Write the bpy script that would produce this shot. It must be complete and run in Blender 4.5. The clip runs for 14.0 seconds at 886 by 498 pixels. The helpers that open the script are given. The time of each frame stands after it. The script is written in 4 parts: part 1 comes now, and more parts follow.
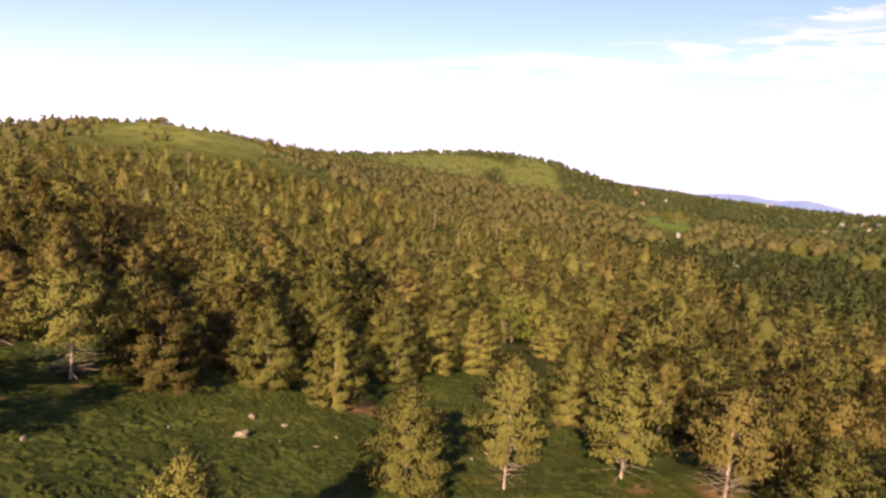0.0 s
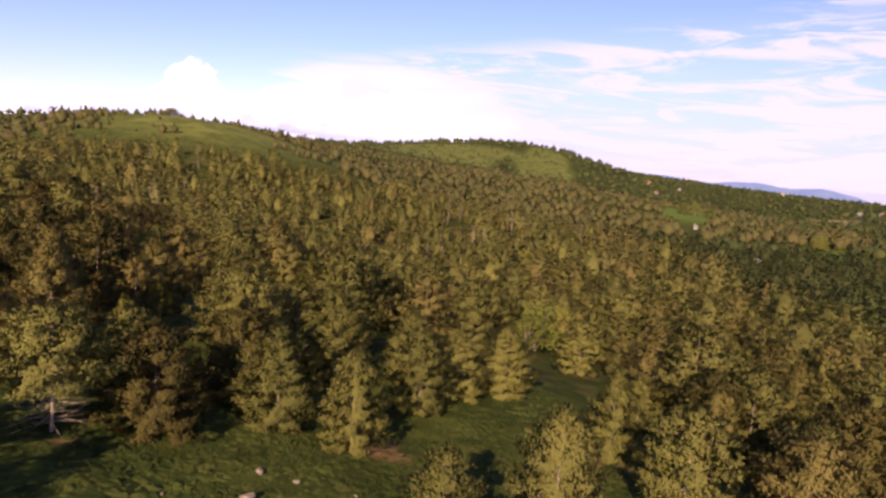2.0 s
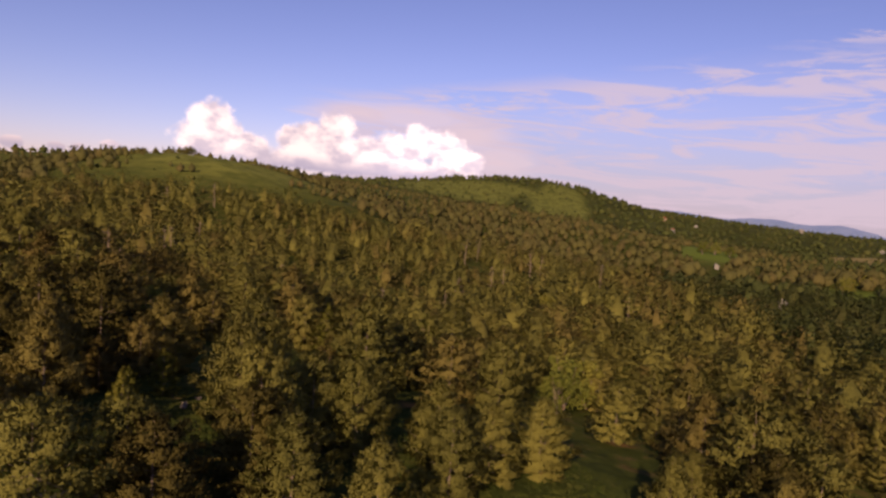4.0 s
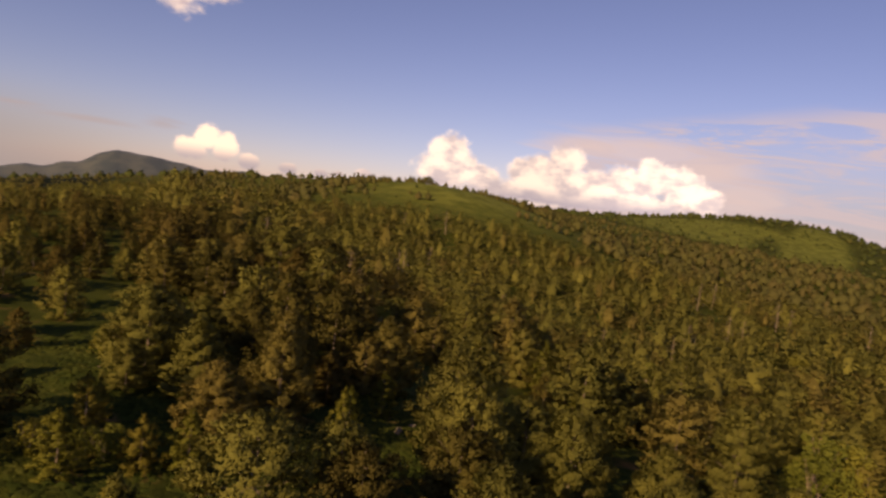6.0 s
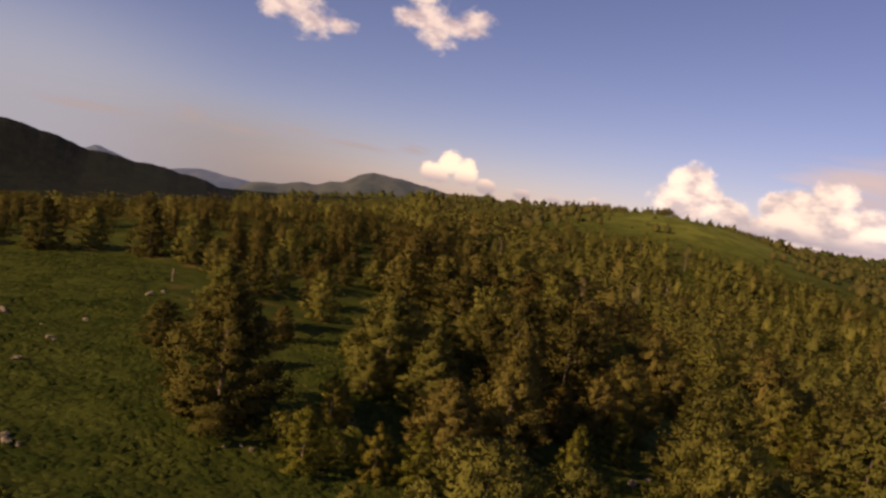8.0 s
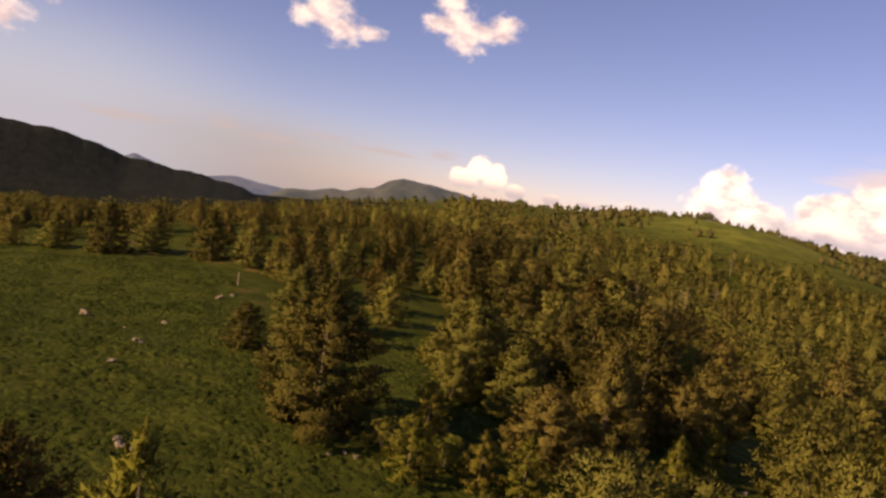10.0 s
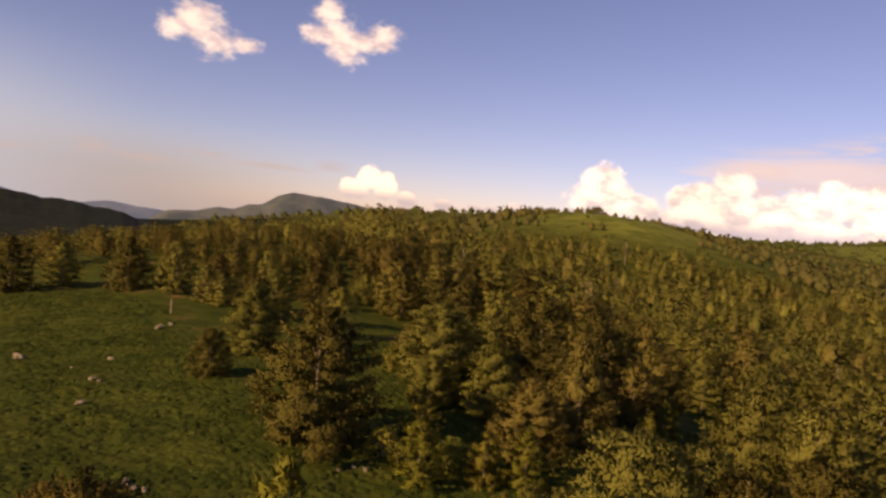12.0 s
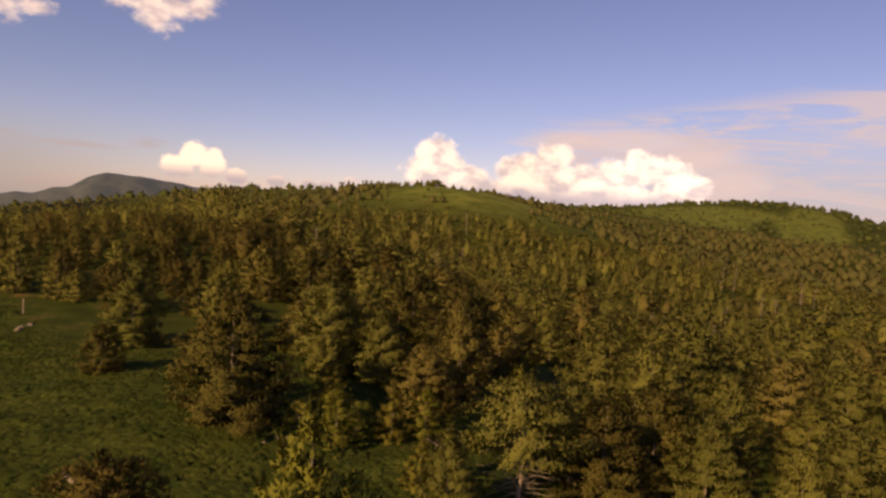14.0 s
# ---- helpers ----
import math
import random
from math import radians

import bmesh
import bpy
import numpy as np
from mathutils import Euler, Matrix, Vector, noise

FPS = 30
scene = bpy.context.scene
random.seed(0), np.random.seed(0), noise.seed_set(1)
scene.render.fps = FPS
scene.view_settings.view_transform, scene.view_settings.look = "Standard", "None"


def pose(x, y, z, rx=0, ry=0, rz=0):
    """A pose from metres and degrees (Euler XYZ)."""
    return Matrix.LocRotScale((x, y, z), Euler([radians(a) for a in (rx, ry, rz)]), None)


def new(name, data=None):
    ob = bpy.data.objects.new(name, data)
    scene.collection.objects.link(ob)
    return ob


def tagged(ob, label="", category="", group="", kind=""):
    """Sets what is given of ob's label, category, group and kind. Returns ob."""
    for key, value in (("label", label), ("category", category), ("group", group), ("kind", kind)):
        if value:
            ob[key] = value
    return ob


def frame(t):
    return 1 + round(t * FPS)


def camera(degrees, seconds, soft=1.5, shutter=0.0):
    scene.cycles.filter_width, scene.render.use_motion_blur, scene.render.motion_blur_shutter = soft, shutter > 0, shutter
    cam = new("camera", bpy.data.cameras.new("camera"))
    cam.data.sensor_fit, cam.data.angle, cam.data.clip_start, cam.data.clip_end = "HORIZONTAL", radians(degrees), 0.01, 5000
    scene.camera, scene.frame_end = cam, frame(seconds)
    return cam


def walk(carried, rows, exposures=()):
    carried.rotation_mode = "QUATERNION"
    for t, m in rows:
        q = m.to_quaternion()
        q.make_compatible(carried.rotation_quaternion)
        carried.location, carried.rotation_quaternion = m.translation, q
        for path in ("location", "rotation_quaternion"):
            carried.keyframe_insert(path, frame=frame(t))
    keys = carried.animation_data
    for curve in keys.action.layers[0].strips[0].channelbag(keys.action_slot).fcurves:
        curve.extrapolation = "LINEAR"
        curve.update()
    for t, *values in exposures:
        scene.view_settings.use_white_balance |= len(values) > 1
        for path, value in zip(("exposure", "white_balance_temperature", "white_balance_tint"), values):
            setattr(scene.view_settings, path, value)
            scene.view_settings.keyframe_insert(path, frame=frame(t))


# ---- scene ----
from collections import namedtuple

# ---- camera ----
cam = camera(69.5, 14.0, soft=2.6, shutter=0.3)
ROWS = [
    (0, -1.83, -14.70, 16.26, -20.99, -6.99, 4.76),
    (0.5, -1.85, -13.34, 16.91, -20.82, -10.40, 4.69),
    (1, -1.59, -11.99, 17.05, -20.30, -6.96, 5.39),
    (1.5, -1.38, -10.16, 17.49, -20.17, -8.37, 7.37),
    (2, -1.15, -8.14, 17.95, -20.13, -8.07, 4.61),
    (2.5, -0.83, -5.95, 18.31, -19.82, -5.81, 4.51),
    (2.7, -0.75, -5.26, 18.47, -19.47, -5.58, 4.12),
    (4.8, -0.94, -1.44, 20.03, -16.17, -4.33, 6.74),
    (5, -0.77, -1.16, 19.96, -13.30, -4.38, 6.04),
    (5.5, -0.69, -0.34, 20.01, -5.32, -4.24, 6.26),
    (6, -0.65, 0.78, 19.94, 1.37, -4.17, 7.14),
    (6.5, -0.73, 1.55, 19.73, 6.25, -4.34, 8.13),
    (7, -1.12, 2.34, 19.58, 12.09, -4.51, 8.93),
    (7.5, -1.64, 2.96, 19.51, 17.16, -4.98, 9.22),
    (8, -2.37, 3.41, 19.34, 21.77, -4.74, 9.90),
    (8.5, -3.19, 3.61, 19.14, 24.39, -4.81, 9.83),
    (8.7, -3.67, 3.58, 19.03, 24.37, -4.65, 10.81),
    (10.8, -8.99, 2.18, 17.87, 23.16, -4.31, 7.75),
    (11, -9.49, 1.97, 17.83, 22.07, -3.57, 7.36),
    (11.5, -10.70, 1.23, 17.58, 18.79, -1.92, 6.65),
    (12, -11.74, 0.19, 17.40, 15.26, -2.71, 5.82),
    (12.5, -12.58, -0.97, 17.36, 9.78, -3.36, 5.39),
    (13, -13.47, -2.38, 17.47, 5.12, -3.32, 4.31),
    (13.5, -14.23, -3.78, 17.62, 0.15, -3.40, 3.90),
    (14, -14.70, -4.99, 17.86, 0.78, -3.85, 3.68),
]


def flown(x, y, z, yaw, pitch, roll):
    return pose(x, y, z, 90 + pitch, 0, yaw) @ pose(0, 0, 0, 0, 0, roll)


EXPOSURES = [(0, 1.58, 6200, 30), (0.5, 1.3, 6400, 33), (1, 0.86, 5800, 31), (1.5, 0.88, 6500, 32), (2, 1.12, 5800, 34), (2.5, 0.80, 5000, 49), (5, 0.34, 7500, 22), (6.5, 0.27, 7600, 22), (7.5, 0.24, 7700, 22), (8, 0.22, 7500, 23), (8.5, 0.62, 7700, 22), (11, 0.66, 7700, 22), (12, 0.60, 8000, 22), (12.5, 0.34, 7700, 22), (14, 0.38, 7800, 22)]
walk(cam, [(t, flown(*p)) for t, *p in ROWS], EXPOSURES)

# ---- sun and sky ----
SUN_AZ, SUN_EL = 148.0, 25.0  # degrees to the left of +y, degrees up
a, e = radians(SUN_AZ), radians(SUN_EL)
toward_sun = Vector((-math.sin(a) * math.cos(e), math.cos(a) * math.cos(e), math.sin(e)))
sun = new("sun", bpy.data.lights.new("sun", "SUN"))
sun.data.energy, sun.data.angle, sun.data.color = 4.7, radians(0.6), (1.0, 0.77, 0.43)
sun.matrix_world = toward_sun.to_track_quat("Z", "Y").to_matrix().to_4x4()

Tree = namedtuple("Tree", "nodes links")


def tree_of(owner):
    owner.use_nodes = True
    t = owner.node_tree
    t.nodes.clear()
    return Tree(t.nodes, t.links)


def node(t, kind, ins=(), operation=""):
    """A node; ins maps socket names or numbers to values or other sockets."""
    n = t.nodes.new(kind)
    if operation:
        n.operation = operation
    for key, value in dict(ins).items():
        if isinstance(value, bpy.types.NodeSocket):
            t.links.new(value, n.inputs[key])
        else:
            n.inputs[key].default_value = value
    return n


def math_(t, op, *v, clamp=False):
    n = node(t, "ShaderNodeMath", dict(enumerate(v)), op)
    n.use_clamp = clamp
    return n.outputs[0]


def vec_(t, op, *v):
    n = node(t, "ShaderNodeVectorMath", dict(enumerate(v)), op)
    return n.outputs["Value"] if op in ("LENGTH", "DOT_PRODUCT", "DISTANCE") else n.outputs["Vector"]


def span(t, value, lo, hi, to_lo=0.0, to_hi=1.0):
    n = node(t, "ShaderNodeMapRange")
    n.interpolation_type = "SMOOTHSTEP"
    t.links.new(value, n.inputs[0])
    for k, v in enumerate((lo, hi, to_lo, to_hi)):
        n.inputs[k + 1].default_value = v
    return n.outputs[0]


def blend(t, fac, one, two, how="MIX"):
    n = node(t, "ShaderNodeMix")
    n.data_type, n.blend_type = "RGBA", how
    for k, v in ((0, fac), (6, one), (7, two)):
        if isinstance(v, bpy.types.NodeSocket):
            t.links.new(v, n.inputs[k])
        else:
            n.inputs[k].default_value = v
    return n.outputs[2]


def noise_(t, vector, scale, detail=4.0, rough=0.55, dist=0.0):
    return node(t, "ShaderNodeTexNoise", {"Vector": vector, "Scale": scale, "Detail": detail, "Roughness": rough, "Distortion": dist}).outputs["Fac"]


# Clouds, each a puff: degrees to the left, degrees up, half width, half height
CUMULUS = [(1.8, 4.3, 1.8, 1.8), (2.1, 2.9, 2.6, 1.5), (0.6, 3.4, 1.5, 1.2), (-1.0, 2.8, 1.7, 1.0), (-4.7, 3.6, 1.2, 1.1), (-6.0, 4.1, 1.4, 1.1), (-8.4, 4.9, 1.5, 1.4), (-7.0, 3.1, 3.0, 1.4), (-11.2, 3.1, 2.2, 1.2), (-13.7, 4.0, 1.5, 1.1),
           (-16.0, 4.3, 2.0, 1.5), (-18.4, 3.7, 1.8, 1.5), (-20.3, 2.6, 1.4, 1.2), (-9.0, 1.9, 10.0, 1.0), (22.5, 2.9, 1.0, 1.1), (23.6, 1.9, 1.3, 0.9), (21.0, 2.3, 1.1, 1.1), (19.0, 1.4, 0.9, 0.7), (15.8, 1.2, 0.8, 0.5), (12.9, 1.2, 0.6, 0.35), (11.4, 1.2, 0.6, 0.35), (9.2, 1.7, 0.7, 0.3)]
SCATTERED = [(57.6, 10.9, 1.5, 1.5), (60.1, 10.5, 1.3, 0.8), (55.3, 10.9, 1.2, 0.7), (60.6, 7.8, 1.8, 1.5), (37.6, 13.8, 2.3, 1.9), (36.3, 12.6, 2.1, 1.5), (39.3, 13.1, 1.6, 1.0), (33.8, 12.5, 1.5, 0.7),
             (26.3, 14.6, 2.2, 2.0), (25.2, 13.4, 1.8, 1.3), (27.9, 14.4, 1.5, 1.1), (22.4, 14.8, 1.6, 1.3), (24.0, 14.2, 1.6, 1.0), (27.0, 16.4, 1.7, 1.2)]
WISPS = [(44.5, 2.9, 1.2, 0.5), (41.0, 2.5, 2.2, 0.4), (36.0, 3.4, 2.0, 0.3), (26.0, 3.5, 1.4, 0.35), (52.0, 2.2, 3.0, 0.35), (31.0, 3.0, 2.5, 0.25)]

world = bpy.data.worlds.new("sky")
scene.world = world
w = tree_of(world)
ray = node(w, "ShaderNodeTexCoord").outputs["Generated"]
sx, sy, sz = node(w, "ShaderNodeSeparateXYZ", {0: ray}).outputs
left = math_(w, "DEGREES", math_(w, "ARCTAN2", math_(w, "MULTIPLY", sx, -1.0), sy))
up = math_(w, "DEGREES", math_(w, "ARCSINE", sz))
dome = node(w, "ShaderNodeCombineXYZ", {0: left, 1: up}).outputs[0]
air = node(w, "ShaderNodeTexSky")
air.sky_type, air.sun_disc, air.sun_elevation, air.sun_rotation = "NISHITA", False, e, -a
air.altitude, air.air_density, air.dust_density, air.ozone_density = 600, 1.0, 0.3, 2.0
sky = air.outputs[0]


def puffs(rows):
    field = None
    for c, u, wide, high in rows:
        d = vec_(w, "LENGTH", vec_(w, "MULTIPLY", vec_(w, "SUBTRACT", dome, (c, u, 0)), (1 / wide, 1 / high, 0)))
        field = d if field is None else math_(w, "SMOOTH_MIN", field, d, 0.35)
    return field


billow = noise_(w, dome, 0.75, 8.0, 0.6, 0.3)
ragged = noise_(w, vec_(w, "MULTIPLY", dome, (0.7, 1.0, 1.0)), 0.8, 6.0, 0.6)
bank = span(w, math_(w, "ADD", puffs(CUMULUS), math_(w, "MULTIPLY", math_(w, "SUBTRACT", billow, 0.5), 1.25)), 1.20, 0.74)
loose = span(w, math_(w, "ADD", puffs(SCATTERED), math_(w, "MULTIPLY", math_(w, "SUBTRACT", ragged, 0.5), 2.1)), 1.15, 0.25)
# thin high streaks towards the right, haze along the horizon
streak = noise_(w, vec_(w, "MULTIPLY", dome, (0.06, 0.42, 1.0)), 1.5, 8.0, 0.62, 1.0)
rim = math_(w, "MINIMUM", math_(w, "MAXIMUM", math_(w, "SUBTRACT", 6.6, math_(w, "MULTIPLY", math_(w, "ADD", left, 7.0), 0.15)), 7.0), 12.2)
under_rim = span(w, math_(w, "SUBTRACT", up, rim), 1.6, -0.6)
veil_place = math_(w, "MULTIPLY", span(w, left, -4.0, -11.0), under_rim)
veil = math_(w, "MULTIPLY", math_(w, "ADD", math_(w, "MULTIPLY", span(w, streak, 0.43, 0.57), 0.85), span(w, left, -20.0, -32.0, 0.0, 0.10)), veil_place)
high_streaks = math_(w, "MULTIPLY", math_(w, "MULTIPLY", span(w, streak, 0.50, 0.62), span(w, left, -44.0, -50.0)), math_(w, "MULTIPLY", span(w, up, 12.8, 13.8), span(w, up, 16.0, 14.8)))
veil = math_(w, "MULTIPLY", veil, span(w, math_(w, "ABSOLUTE", math_(w, "ADD", left, 15.0)), 6.0, 12.0, 1.3, 1.0), clamp=True)
veil = math_(w, "MAXIMUM", veil, math_(w, "MULTIPLY", high_streaks, 0.8))
haze_left = math_(w, "MULTIPLY", span(w, up, 6.0, 1.0), span(w, left, 20.0, 46.0))
haze_right = math_(w, "MULTIPLY", span(w, up, 11.0, 1.0), span(w, left, -4.0, -26.0))

SKY = 0.10
tint = blend(w, 1.0, sky, (1.0, 0.88, 1.12, 1), "MULTIPLY")
lit = vec_(w, "SCALE", tint)
lit.node.inputs["Scale"].default_value = SKY
c = blend(w, math_(w, "MULTIPLY", haze_left, 0.8), lit, (0.36, 0.36, 0.39, 1))
bright_left = math_(w, "MULTIPLY", span(w, up, 13.0, 3.0), span(w, left, 38.0, 56.0))
c = blend(w, math_(w, "MULTIPLY", bright_left, 0.7), c, (0.47, 0.53, 0.65, 1))
c = blend(w, math_(w, "MULTIPLY", haze_right, 0.6), c, (0.33, 0.35, 0.46, 1))
c = blend(w, math_(w, "MULTIPLY", veil, 0.8), c, (0.71, 0.62, 0.65, 1))
# a pale veil that hangs over the bank of cumulus
SHEET = [(-10.0, 6.3, 4.5, 0.9), (-15.0, 6.4, 5.5, 1.1), (-20.0, 5.2, 4.0, 1.6), (-23.0, 3.2, 3.5, 1.6)]
sheet_of = span(w, math_(w, "ADD", puffs(SHEET), math_(w, "MULTIPLY", math_(w, "SUBTRACT", streak, 0.5), 3.0)), 1.3, 0.3)
c = blend(w, math_(w, "MULTIPLY", sheet_of, 0.75), c, (0.80, 0.68, 0.67, 1))
shade = span(w, noise_(w, vec_(w, "MULTIPLY", dome, (0.8, 1.2, 1.0)), 0.55, 3.0, 0.5), 0.34, 0.6)
low = math_(w, "MAXIMUM", span(w, up, 0.9, 2.7), span(w, left, 8.0, 13.0, 0.0, 0.85))
bank_c = blend(w, math_(w, "MULTIPLY", low, math_(w, "ADD", math_(w, "MULTIPLY", shade, 0.75), 0.25)), (0.46, 0.43, 0.50, 1), (1.20, 1.02, 0.86, 1))
bank_c = blend(w, span(w, left, 8.0, 12.0), bank_c, blend(w, span(w, up, 1.0, 2.6), (0.52, 0.47, 0.50, 1), (1.38, 1.10, 0.86, 1)))
glow = vec_(w, "SCALE", bank_c)
w.links.new(math_(w, "MAXIMUM", math_(w, "MULTIPLY", span(w, left, -3.0, 0.0, 1.1, 1.2), span(w, left, 8.0, 14.0, 1.0, 0.85)), span(w, left, -6.0, -16.0, 1.1, 1.4)), glow.node.inputs["Scale"])
c = blend(w, bank, c, glow)
wisp = span(w, math_(w, "ADD", puffs(WISPS), math_(w, "MULTIPLY", math_(w, "SUBTRACT", streak, 0.5), 4.0)), 1.6, 0.0)
c = blend(w, math_(w, "MULTIPLY", wisp, 0.5), c, (0.52, 0.44, 0.43, 1))
loose_c = blend(w, shade, (0.70, 0.58, 0.60, 1), (1.16, 0.98, 0.86, 1))
c = blend(w, math_(w, "MULTIPLY", loose, 0.9), c, loose_c)
node(w, "ShaderNodeOutputWorld", {0: node(w, "ShaderNodeBackground", {0: c, 1: 0.72}).outputs[0]})


# ---- materials ----
def surface(name, build, through_light=0.0, gloss=0.12):
    """A material; build(tree, place) returns the base colour, the roughness and the height (or None)."""
    m = bpy.data.materials.new(name)
    t = tree_of(m)
    place = node(t, "ShaderNodeTexCoord").outputs["Object"]
    colour, rough, height, *bump = build(t, place)
    b = node(t, "ShaderNodeBsdfPrincipled", {"Base Color": colour, "Roughness": rough, "Specular IOR Level": gloss})
    if through_light:
        thin = node(t, "ShaderNodeBsdfTranslucent", {0: colour})
        both = node(t, "ShaderNodeMixShader", {0: through_light, 1: b.outputs[0], 2: thin.outputs[0]})
        node(t, "ShaderNodeOutputMaterial", {0: both.outputs[0]})
        return m
    if height is not None:
        t.links.new(node(t, "ShaderNodeBump", {"Height": height, "Strength": 0.6, "Distance": bump[0] if bump else 0.05}).outputs[0], b.inputs["Normal"])
    node(t, "ShaderNodeOutputMaterial", {0: b.outputs[0]})
    return m


def attr(t, name):
    n = node(t, "ShaderNodeAttribute")
    n.attribute_name = name
    return n.outputs["Fac"]


def grassy(t, place):
    big = noise_(t, place, 0.03, 3.0)
    mid = noise_(t, place, 0.25, 5.0, 0.65)
    fine = noise_(t, place, 2.2, 6.0, 0.7)
    c = blend(t, span(t, mid, 0.35, 0.65), (0.030, 0.040, 0.009, 1), (0.054, 0.064, 0.012, 1))
    c = blend(t, math_(t, "MULTIPLY", span(t, big, 0.45, 0.7), 0.5), c, (0.062, 0.066, 0.012, 1))
    c = blend(t, math_(t, "MULTIPLY", span(t, fine, 0.6, 0.75), 0.5), c, (0.10, 0.085, 0.035, 1))
    under = blend(t, span(t, fine, 0.35, 0.65), (0.06, 0.04, 0.02, 1), (0.17, 0.095, 0.04, 1))
    c = blend(t, math_(t, "MULTIPLY", attr(t, "litter"), span(t, mid, 0.52, 0.66, 0.0, 0.5)), c, under)
    c = blend(t, math_(t, "MULTIPLY", attr(t, "dry"), span(t, fine, 0.25, 0.7, 0.6, 1.0)), c, blend(t, span(t, noise_(t, place, 0.07, 6.0, 0.7), 0.38, 0.62), (0.080, 0.092, 0.020, 1), (0.165, 0.170, 0.036, 1)))
    c = blend(t, math_(t, "MULTIPLY", attr(t, "needles"), span(t, mid, 0.42, 0.6)), c, blend(t, fine, (0.16, 0.085, 0.035, 1), (0.30, 0.17, 0.07, 1)))
    # Far woods as colour; the side valley's shade is put in as near-black.
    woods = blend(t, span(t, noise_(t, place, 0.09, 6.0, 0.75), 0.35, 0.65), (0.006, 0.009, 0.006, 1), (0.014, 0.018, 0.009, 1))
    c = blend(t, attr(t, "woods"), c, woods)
    c = blend(t, math_(t, "MULTIPLY", attr(t, "straw"), 0.8), c, (0.24, 0.19, 0.07, 1))
    c = blend(t, math_(t, "MULTIPLY", attr(t, "pasture"), 0.85), c, (0.095, 0.130, 0.022, 1))
    return c, 0.95, math_(t, "ADD", math_(t, "MULTIPLY", mid, 2.0), fine), 0.2


def leafy(dark, light, warm):
    def build(t, place):
        tone = attr(t, "tone")
        one = node(t, "ShaderNodeObjectInfo").outputs["Random"]
        bit = node(t, "ShaderNodeNewGeometry").outputs["Random Per Island"]
        which = math_(t, "FRACT", math_(t, "ADD", tone, one))
        c = blend(t, which, (*dark, 1), (*light, 1))
        c = blend(t, math_(t, "MULTIPLY", span(t, math_(t, "FRACT", math_(t, "MULTIPLY", which, 7.3)), 0.55, 1.0), 0.75), c, (*warm, 1))
        c = blend(t, math_(t, "MULTIPLY", bit, 0.2), c, (light[0] * 1.25, light[1] * 1.2, light[2] * 1.1, 1))
        return c, 0.75, None
    return build


def barky(t, place):
    grain = noise_(t, vec_(t, "MULTIPLY", place, (6, 6, 1.2)), 2.0, 5.0, 0.7)
    return blend(t, span(t, grain, 0.35, 0.65), (0.13, 0.10, 0.08, 1), (0.36, 0.27, 0.20, 1)), 0.9, grain, 0.03


def stony(t, place):
    n = noise_(t, place, 3.0, 6.0, 0.65)
    moss = noise_(t, place, 1.1, 3.0)
    c = blend(t, span(t, n, 0.35, 0.65), (0.13, 0.105, 0.075, 1), (0.28, 0.22, 0.155, 1))
    return blend(t, math_(t, "MULTIPLY", span(t, moss, 0.58, 0.7), 0.6), c, (0.10, 0.11, 0.06, 1)), 0.9, n, 0.06


GRASS = surface("grass_ground", grassy, 0.0, 0.02)
PINE = surface("pine_needles", leafy((0.100, 0.098, 0.026), (0.176, 0.162, 0.039), (0.166, 0.122, 0.039)), 0.24, 0.02)
FAR_PINE = surface("distant_pine_needles", leafy((0.072, 0.070, 0.025), (0.112, 0.104, 0.034), (0.112, 0.088, 0.034)), 0.3, 0.02)
RUSTY_PINE = surface("rusty_pine_needles", leafy((0.060, 0.054, 0.016), (0.100, 0.085, 0.023), (0.106, 0.076, 0.023)), 0.24, 0.02)
YOUNG_PINE = surface("young_pine_needles", leafy((0.095, 0.098, 0.018), (0.180, 0.168, 0.030), (0.180, 0.145, 0.030)), 0.3, 0.02)
MIXED = surface("mixed_leaves", leafy((0.042, 0.053, 0.018), (0.074, 0.085, 0.025), (0.090, 0.084, 0.027)), 0.25, 0.03)
# Near-black needles: the shade on the side valley's trees is put into this colour.
FIR_SHADE = surface("shade_dark_firs", leafy((0.007, 0.010, 0.006), (0.014, 0.018, 0.009), (0.016, 0.016, 0.009)))
LEAF = surface("broad_leaves", leafy((0.090, 0.105, 0.018), (0.18, 0.185, 0.034), (0.22, 0.19, 0.035)), 0.4, 0.04)
BARK = surface("bark", barky)
PALE_BARK = surface("pale_bark", lambda t, p: (blend(t, noise_(t, vec_(t, "MULTIPLY", p, (6, 6, 1.2)), 3.0, 5.0, 0.7), (0.22, 0.16, 0.11, 1), (0.48, 0.37, 0.27, 1)), 0.9, None))
STONE = surface("limestone", stony)
GREY_WOOD = surface("weathered_wood", lambda t, p: (blend(t, noise_(t, p, 4.0), (0.15, 0.11, 0.085, 1), (0.34, 0.25, 0.19, 1)), 0.9, None))

# ---- the lie of the land ----
# hills and hollows by their radius: x, y, height
HILLS = {
    38: [(0, 20, -1.3), (-40, 25, 4.2), (-15, 55, 6.1), (35, 50, 5.8), (-65, 60, 1.6), (40, 0, 5.2), (-20, -20, 10.8)],
    85: [(0, 110, 2.4), (80, 110, -2.2), (-70, 140, 18.0), (-140, 60, 7.3), (120, 20, -2.7), (0, 200, -7.0), (140, 230, 4.2), (-120, 250, 19.8), (-60, -60, 19.6), (60, -80, 0.5)],
    150: [(-30, 440, 56.7), (-130, 400, -20.1), (90, 470, -17.1), (130, 620, 15.7), (250, 300, -13.8), (300, 520, 11.5), (-280, 200, 13.8), (-280, 420, 3.6), (-200, -150, 9.9), (180, -150, -10.8)],
}
